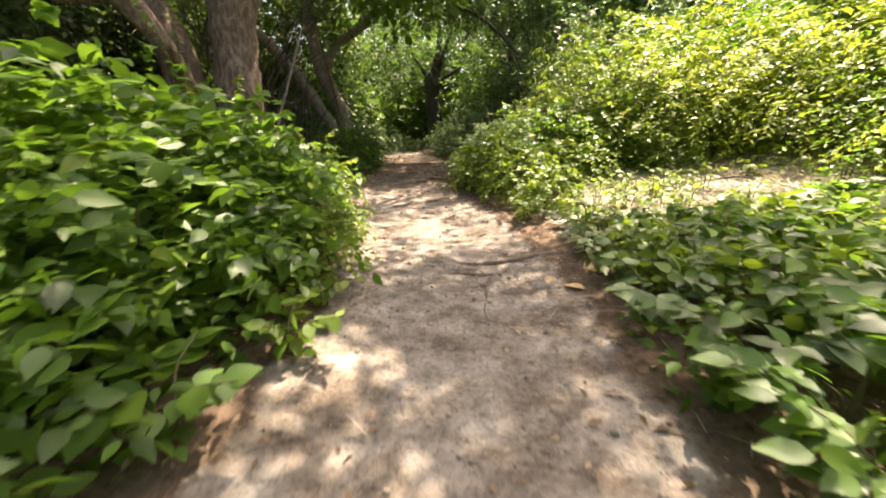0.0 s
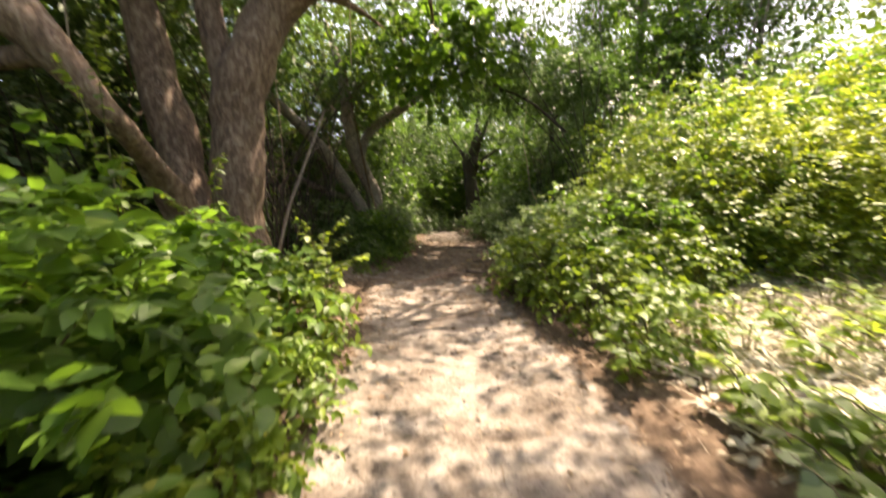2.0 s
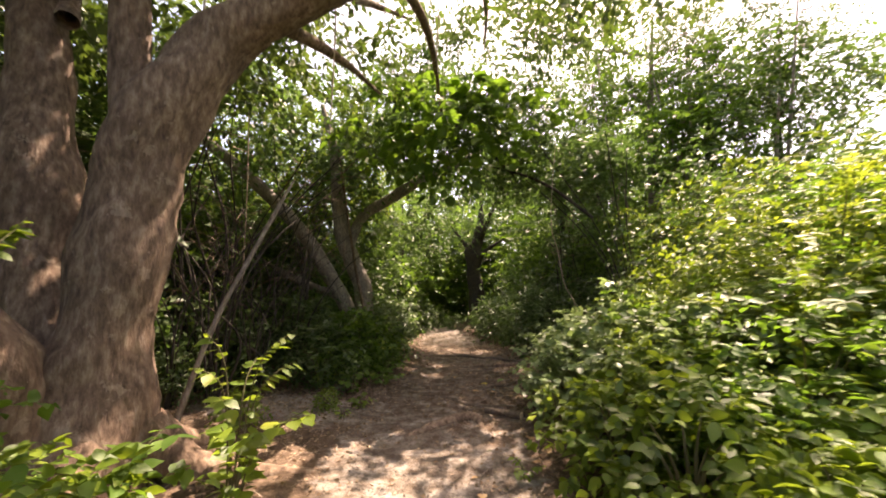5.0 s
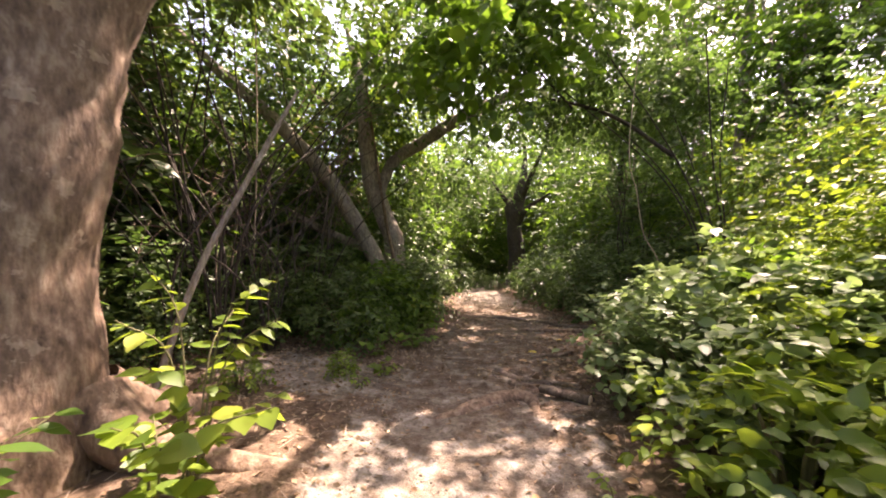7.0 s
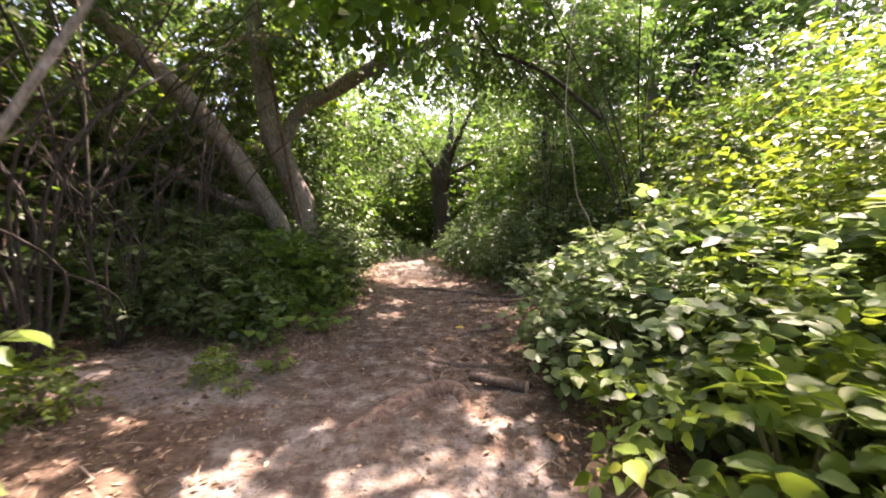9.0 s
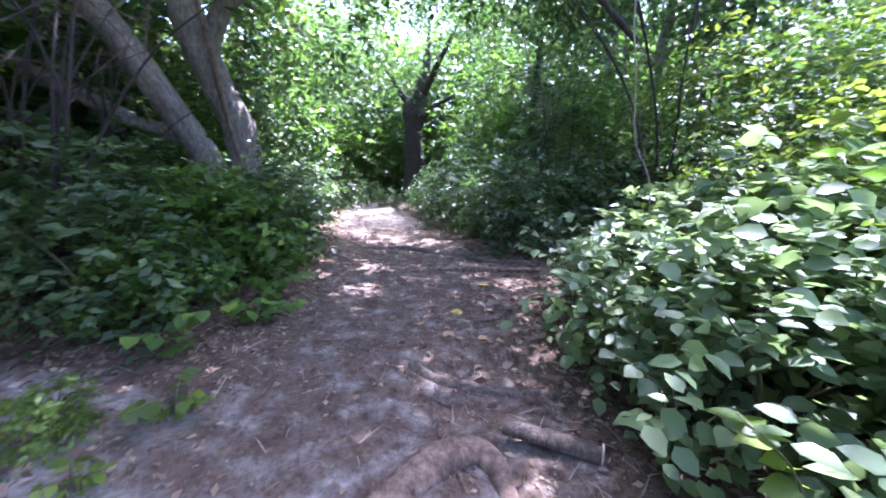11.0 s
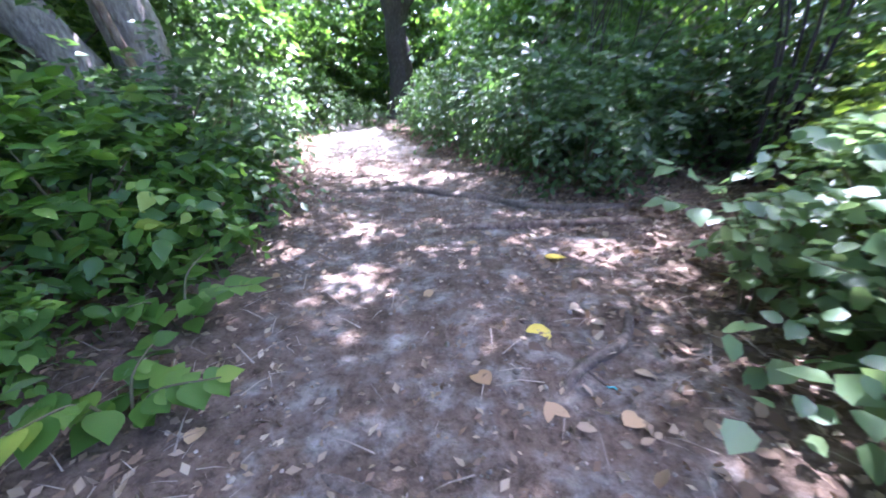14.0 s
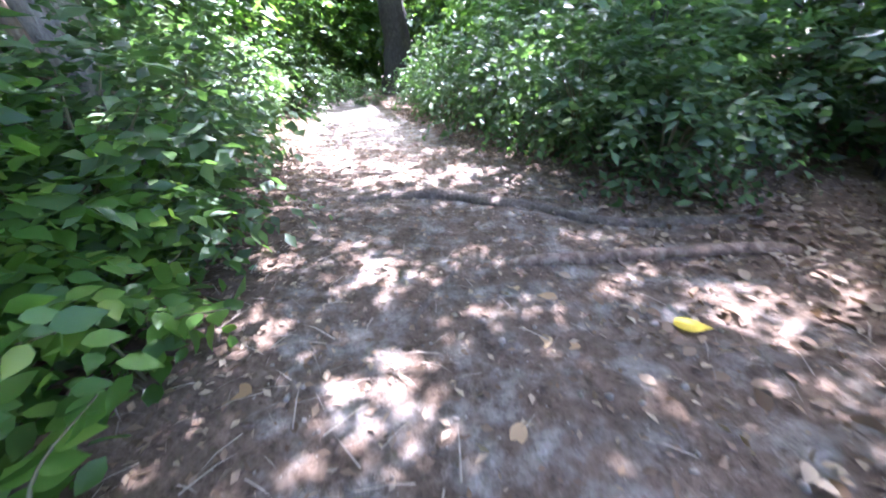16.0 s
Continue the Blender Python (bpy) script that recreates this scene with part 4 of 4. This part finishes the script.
def bare_shrub(seed):
    """A tangle of bare brown stems out of one root, at the origin."""
    t = empty("bare_shrub")
    r = random.Random(seed)
    for k in range(9):
        a, d, z = r.uniform(0, 6.28), r.uniform(0.4, 1.6), r.uniform(1.4, 3.4)
        b = a + r.uniform(-1.2, 1.2)
        p1 = (0.3 * d * math.cos(a), 0.3 * d * math.sin(a), z * 0.45)
        p2 = (0.75 * d * math.cos(b), 0.75 * d * math.sin(b), z * 0.8)
        p3 = (1.2 * d * math.cos(b), 1.2 * d * math.sin(b), z)
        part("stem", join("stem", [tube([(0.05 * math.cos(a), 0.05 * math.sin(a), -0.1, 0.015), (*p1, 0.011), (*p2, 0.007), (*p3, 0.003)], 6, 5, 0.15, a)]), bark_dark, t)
        for j in range(2):
            c = r.uniform(0, 6.28)
            e = (p2[0] + 0.5 * math.cos(c), p2[1] + 0.5 * math.sin(c), p2[2] + r.uniform(-0.3, 0.6))
            part("side_twig", join("side_twig", [tube([(*p2, 0.005), ((p2[0] + e[0]) / 2, (p2[1] + e[1]) / 2, (p2[2] + e[2]) / 2 + 0.06, 0.004), (*e, 0.002)], 5, 4)]), bark_big, t)
    return t


tangle = [bare_shrub(80), bare_shrub(81)]
scatter(tangle, [(-3.6, 9.4, 1.0), (-4.6, 10.2, 1.2), (-5.4, 9.8, 1.3), (-4.8, 12.0, 1.1), (-6.2, 11.4, 1.3), (-4.4, 8.4, 1.0), (-5.6, 7.6, 1.2), (-5.0, 13.2, 1.0), (-6.0, 8.8, 1.3),
                 (-5.2, 5.6, 1.2), (-3.9, 8.8, 1.5), (-4.9, 9.4, 1.7), (-5.8, 10.4, 1.8), (-3.9, 10.6, 1.4), (-5.2, 11.2, 1.7), (-6.6, 9.6, 1.9), (-6.4, 7.2, 1.8), (2.6, 15.8, 1.1), (4.6, 15.6, 1.3), (3.0, 17.4, 1.2)],
        "tangled bare brown stems of a dead shrub", "shrub", "bare shrubs")


# ---------------------------------------------------------------- roots, logs and litter
def root(name, pts, label, material=root_bark, lift=-0.012):
    """A surfaced root with thin side roots."""
    t = empty(name, (pts[0][0], pts[0][1], gz(pts[0][0], pts[0][1])))
    off = np.array([*t.location, 0])
    rows = np.array([(x, y, gz(x, y) + lift + dz - 0.05 * r, r) for x, y, dz, r in pts])
    part("main_root", join("main_root", [tube(rows - off, 10, 8, 0.45, pts[0][0])]), material, t)
    for k in range(3):
        i = 1 + k % (len(rows) - 2)
        a = rng.uniform(0, 6.28)
        x, y, z, r = rows[i]
        d = rng.uniform(0.25, 0.5)
        side = []
        for f in (0, 0.4, 0.8, 1.2):
            sx, sy = x + d * f * math.cos(a + 0.5 * f), y + d * f * math.sin(a + 0.5 * f)
            side.append((sx, sy, gz(sx, sy) + (0.3 * r if f == 0 else 0.003 - 0.01 * f), max(0.3 * r * (1 - 0.6 * f), 0.003)))
        part("side_root", join("side_root", [tube(np.array(side) - off, 6, 5, 0.3, a)]), material, t)
    return tagged(t, label, "root")


root("root", [(1.8, 3.0, -0.02, 0.02), (2.1, 2.93, 0.0, 0.03), (2.45, 2.95, 0.01, 0.035), (2.85, 3.1, 0.01, 0.04), (3.3, 3.2, -0.03, 0.045)], "brown tree root crossing the bare earth trail")
root("root", [(1.75, 2.62, -0.02, 0.015), (2.0, 2.64, 0.0, 0.025), (2.25, 2.62, 0.0, 0.028), (2.4, 2.72, -0.03, 0.02)], "thin root lying across the trail")
root("root", [(2.32, 2.66, 0.0, 0.02), (2.27, 2.4, 0.0, 0.022), (2.27, 2.1, -0.01, 0.02), (2.2, 1.6, -0.03, 0.012)], "thin root running along the trail")
root("root", [(-0.45, 7.95, -0.05, 0.04), (-0.1, 8.4, -0.01, 0.075), (0.15, 8.75, 0.01, 0.1), (0.38, 8.95, 0.025, 0.11), (0.55, 8.88, 0.01, 0.085), (0.62, 8.55, -0.03, 0.045), (0.66, 8.25, -0.08, 0.03)], "thick bent brown root arching out of the soil", bark_big)
root("root", [(-0.8, 10.15, -0.04, 0.03), (-0.4, 10.0, -0.015, 0.04), (-0.05, 9.82, -0.01, 0.055), (0.35, 9.58, -0.015, 0.06), (0.95, 9.5, -0.015, 0.055), (1.3, 9.5, -0.05, 0.04)], "dark root crossing the shaded trail")
root("root", [(-0.15, 12.67, -0.03, 0.035), (0.1, 12.66, 0.02, 0.05), (0.65, 12.65, 0.03, 0.056), (1.35, 12.61, 0.03, 0.052), (1.75, 12.58, 0.02, 0.045), (2.0, 12.56, -0.03, 0.03)], "straight weathered root forming a step across the trail", bark_big)
root("root", [(-1.9, 13.9, -0.06, 0.04), (-1.5, 14.02, 0.0, 0.06), (-0.6, 14.08, 0.01, 0.07), (0.1, 13.75, 0.0, 0.075), (0.83, 13.25, 0.0, 0.07), (1.6, 13.1, -0.01, 0.06), (2.4, 13.1, -0.06, 0.05)], "thick root forming a low step in the trail")
root("root", [(0.95, 11.4, -0.02, 0.02), (0.95, 11.1, 0.015, 0.03), (0.8, 10.85, 0.02, 0.032), (0.5, 10.65, 0.015, 0.03), (0.3, 10.45, -0.02, 0.02)], "curved thin root on leaf litter")
root("root", [(0.3, 5.75, -0.03, 0.02), (0.56, 5.8, 0.0, 0.035), (1.0, 6.02, 0.01, 0.045), (1.35, 6.4, 0.01, 0.04), (1.67, 6.8, 0.0, 0.04), (2.0, 7.0, -0.04, 0.03)], "brown root crossing the sunlit trail")
root("root", [(0.24, 9.1, 0.0, 0.04), (0.2, 9.4, 0.0, 0.035), (0.28, 9.75, -0.02, 0.025), (0.3, 10.0, -0.05, 0.015)], "short root running along the shaded trail")
root("root", [(-0.85, 11.9, -0.02, 0.012), (-0.7, 12.2, 0.005, 0.018), (-0.5, 12.6, 0.005, 0.018), (-0.45, 13.1, -0.03, 0.014)], "thin root running along the shaded trail")


def cut_log():
    t = empty("cut_log", (0.62, 9.06, gz(0.9, 8.98) + 0.055))
    t.rotation_euler = (0, 0.03, radians(-20))
    part("log", join("log", [tube([(0, 0, 0, 0.045), (0.25, 0.01, 0.0, 0.05), (0.5, 0.03, 0.0, 0.056), (0.53, 0.03, 0, 0.055)], 12, 4, 0.3)]), root_bark, t)
    part("cut_end", join("cut_end", [tube([(0.525, 0.03, 0, 0.052), (0.537, 0.03, 0, 0.051), (0.54, 0.03, 0, 0.001)], 12, 2)]), cut_wood, t, "pale sawn end")
    tagged(t, "short sawn log lying beside the root", "log")


cut_log()


# scraps that lie on the ground
def litter(name, n, xr, yr, size, material, test, outline=KITE, flat=0.35, label="", lift=0.006):
    x, y = rng.uniform(*xr, n), rng.uniform(*yr, n)
    keep = test(x, y)
    x, y = x[keep], y[keep]
    p = np.stack([x, y, height(x, y) + lift], 1)
    a = rng.uniform(0, 6.28, len(x))
    way = np.stack([np.cos(a), np.sin(a), rng.normal(0.12, 0.15, len(x))], 1)
    up = np.array([0, 0, 1.0]) + rng.normal(0, flat, (len(x), 3))
    me = leaf_mesh(name, [(outline, p, way, up, size * rng.uniform(0.5, 1.4, len(x)))])
    tagged(part(name, me, material), label, "litter", kind="stuff")


def edge_chance(x, y):
    d = np.minimum(x - path_left(y), path_right(y) - x)
    return rng.random(len(x)) < np.clip(0.9 - d * 0.9, np.where(y > 9, 0.34, 0.16), 1) * np.clip(0.45 + (y - 5) * 0.13, 0.25, 1)


litter("leaf_litter", 62000, (-5, 5), (-0.5, 20), 0.05, leaf_dry, edge_chance, KITE, 0.6, label="scattered dry brown fallen leaves")
litter("dry_leaves", 9000, (3.0, 8.5), (3.4, 8.5), 0.07, straw_mat, lambda x, y: rng.random(len(x)) < np.clip((x - path_right(y)) * 0.6, 0, 1), HEX, 0.7, "bleached dry fallen leaves in full sun", 0.05)
litter("twig_litter", 9000, (-4, 4), (-0.5, 19), 0.16, twig_mat, edge_chance, BLADE, 0.2, "scattered thin dry twigs", 0.008)
litter("brown_leaves", 1800, (0.1, 2.6), (9.3, 14.5), 0.075, leaf_dry, lambda x, y: rng.random(len(x)) < np.clip(0.1 + (x - 0.3) * 0.55, 0, 1), OVAL, 0.7, "large curled brown fallen leaves", 0.015)
litter("straw", 22000, (3.1, 8.5), (3.5, 8.5), 0.34, straw_mat, lambda x, y: rng.random(len(x)) < np.clip((x - path_right(y) - 0.4) * 0.8, 0, 1), BLADE, 0.5, "flattened dry yellow straw in full sun", 0.03)


def pebbles(n):
    """Small stones and crumbs of earth on the trail."""
    bm = bmesh.new()
    bmesh.ops.create_icosphere(bm, subdivisions=1, radius=1)
    tv = np.array([v.co[:] for v in bm.verts])
    tf = np.array([[v.index for v in f.verts] for f in bm.faces])
    bm.free()
    y = rng.uniform(0, 17, n)
    x = path_left(y) + rng.random(n) * (path_right(y) - path_left(y))
    s = rng.gamma(1.6, 0.0028, n) + 0.002
    c = np.stack([x, y, height(x, y) + s * 0.2], 1)
    sq = rng.uniform(0.5, 1.3, (n, 1, 3)) * s[:, None, None]
    v = tv[None] * sq * (1 + rng.normal(0, 0.12, (n, len(tv), 1))) + c[:, None]
    f = tf[None] + (np.arange(n) * len(tv))[:, None, None]
    tagged(part("pebbles", mesh_of("pebbles", v.reshape(-1, 3), f.reshape(-1, 3)), pebble_mat), "small stones and crumbs of earth on the trail", "stones", kind="stuff")


pebbles(4200)


def single_leaf(name, x, y, size, material, turn, label, outline=ROUND, curl=1.6):
    tv, tf = FINE[id(outline)]
    ob = part(name, mesh_of(name, tv * size * np.array([1, 1, curl]), tf), material)
    ob.matrix_basis = pose(x, y, gz(x, y) + 0.012, rng.uniform(-10, 10), rng.uniform(-10, 10), turn)
    tagged(ob, label, "leaf")


for x, y, a in ((0.65, 11.95, 250), (0.42, 10.96, 100)):
    single_leaf("fallen_leaf", x, y, 0.18, leaf_yellow, a, "bright yellow fallen leaf on the dark trail", ROUND, 0.5)
for x, y, a, sz in ((0.0, 10.53, 30, 0.17), (0.25, 10.43, 200, 0.19), (-0.03, 11.88, 110, 0.13), (-0.12, 12.3, 20, 0.12), (0.1, 11.82, 70, 0.1), (1.25, 8.11, 10, 0.17), (1.47, 7.93, 130, 0.16), (3.06, 2.29, 60, 0.17), (0.55, 10.3, 300, 0.15), (-1.46, 11.6, 80, 0.14), (-1.24, 10.2, 10, 0.12), (1.9, 10.1, 120, 0.12), (2.8, 2.55, 200, 0.17), (0.1, 12.2, 60, 0.12), (-0.3, 11.4, 150, 0.11), (0.9, 10.3, 220, 0.13), (0.75, 7.35, 90, 0.13), (0.85, 7.0, 20, 0.14), (1.35, 7.6, 70, 0.12), (0.2, 15.8, 0, 0.16)):
    single_leaf("fallen_leaf", x, y, sz, leaf_tan, a, "curled tan fallen leaf on bare earth", OVAL)


def scrap():
    """A bent strip of thin plastic."""
    v = [(0.006 * e, 0.011 * k, 0.004 + 0.008 * math.sin(k * 1.4) + 0.0015 * u) for u in (0, 1) for k in range(5) for e in (-1, 1)]
    f = []
    for k in range(4):
        a, b = 2 * k, 10 + 2 * k
        f += [(a, a + 2, a + 3, a + 1), (b, b + 1, b + 3, b + 2), (a, b, b + 2, a + 2), (a + 1, a + 3, b + 3, b + 1)]
    ob = part("plastic_scrap", mesh_of("plastic_scrap", v, f), teal_mat)
    ob.matrix_basis = pose(0.61, 10.5, gz(0.61, 10.5) + 0.004, 0, 0, 50)
    tagged(ob, "small bent scrap of teal plastic on leaf litter", "litter")


scrap()
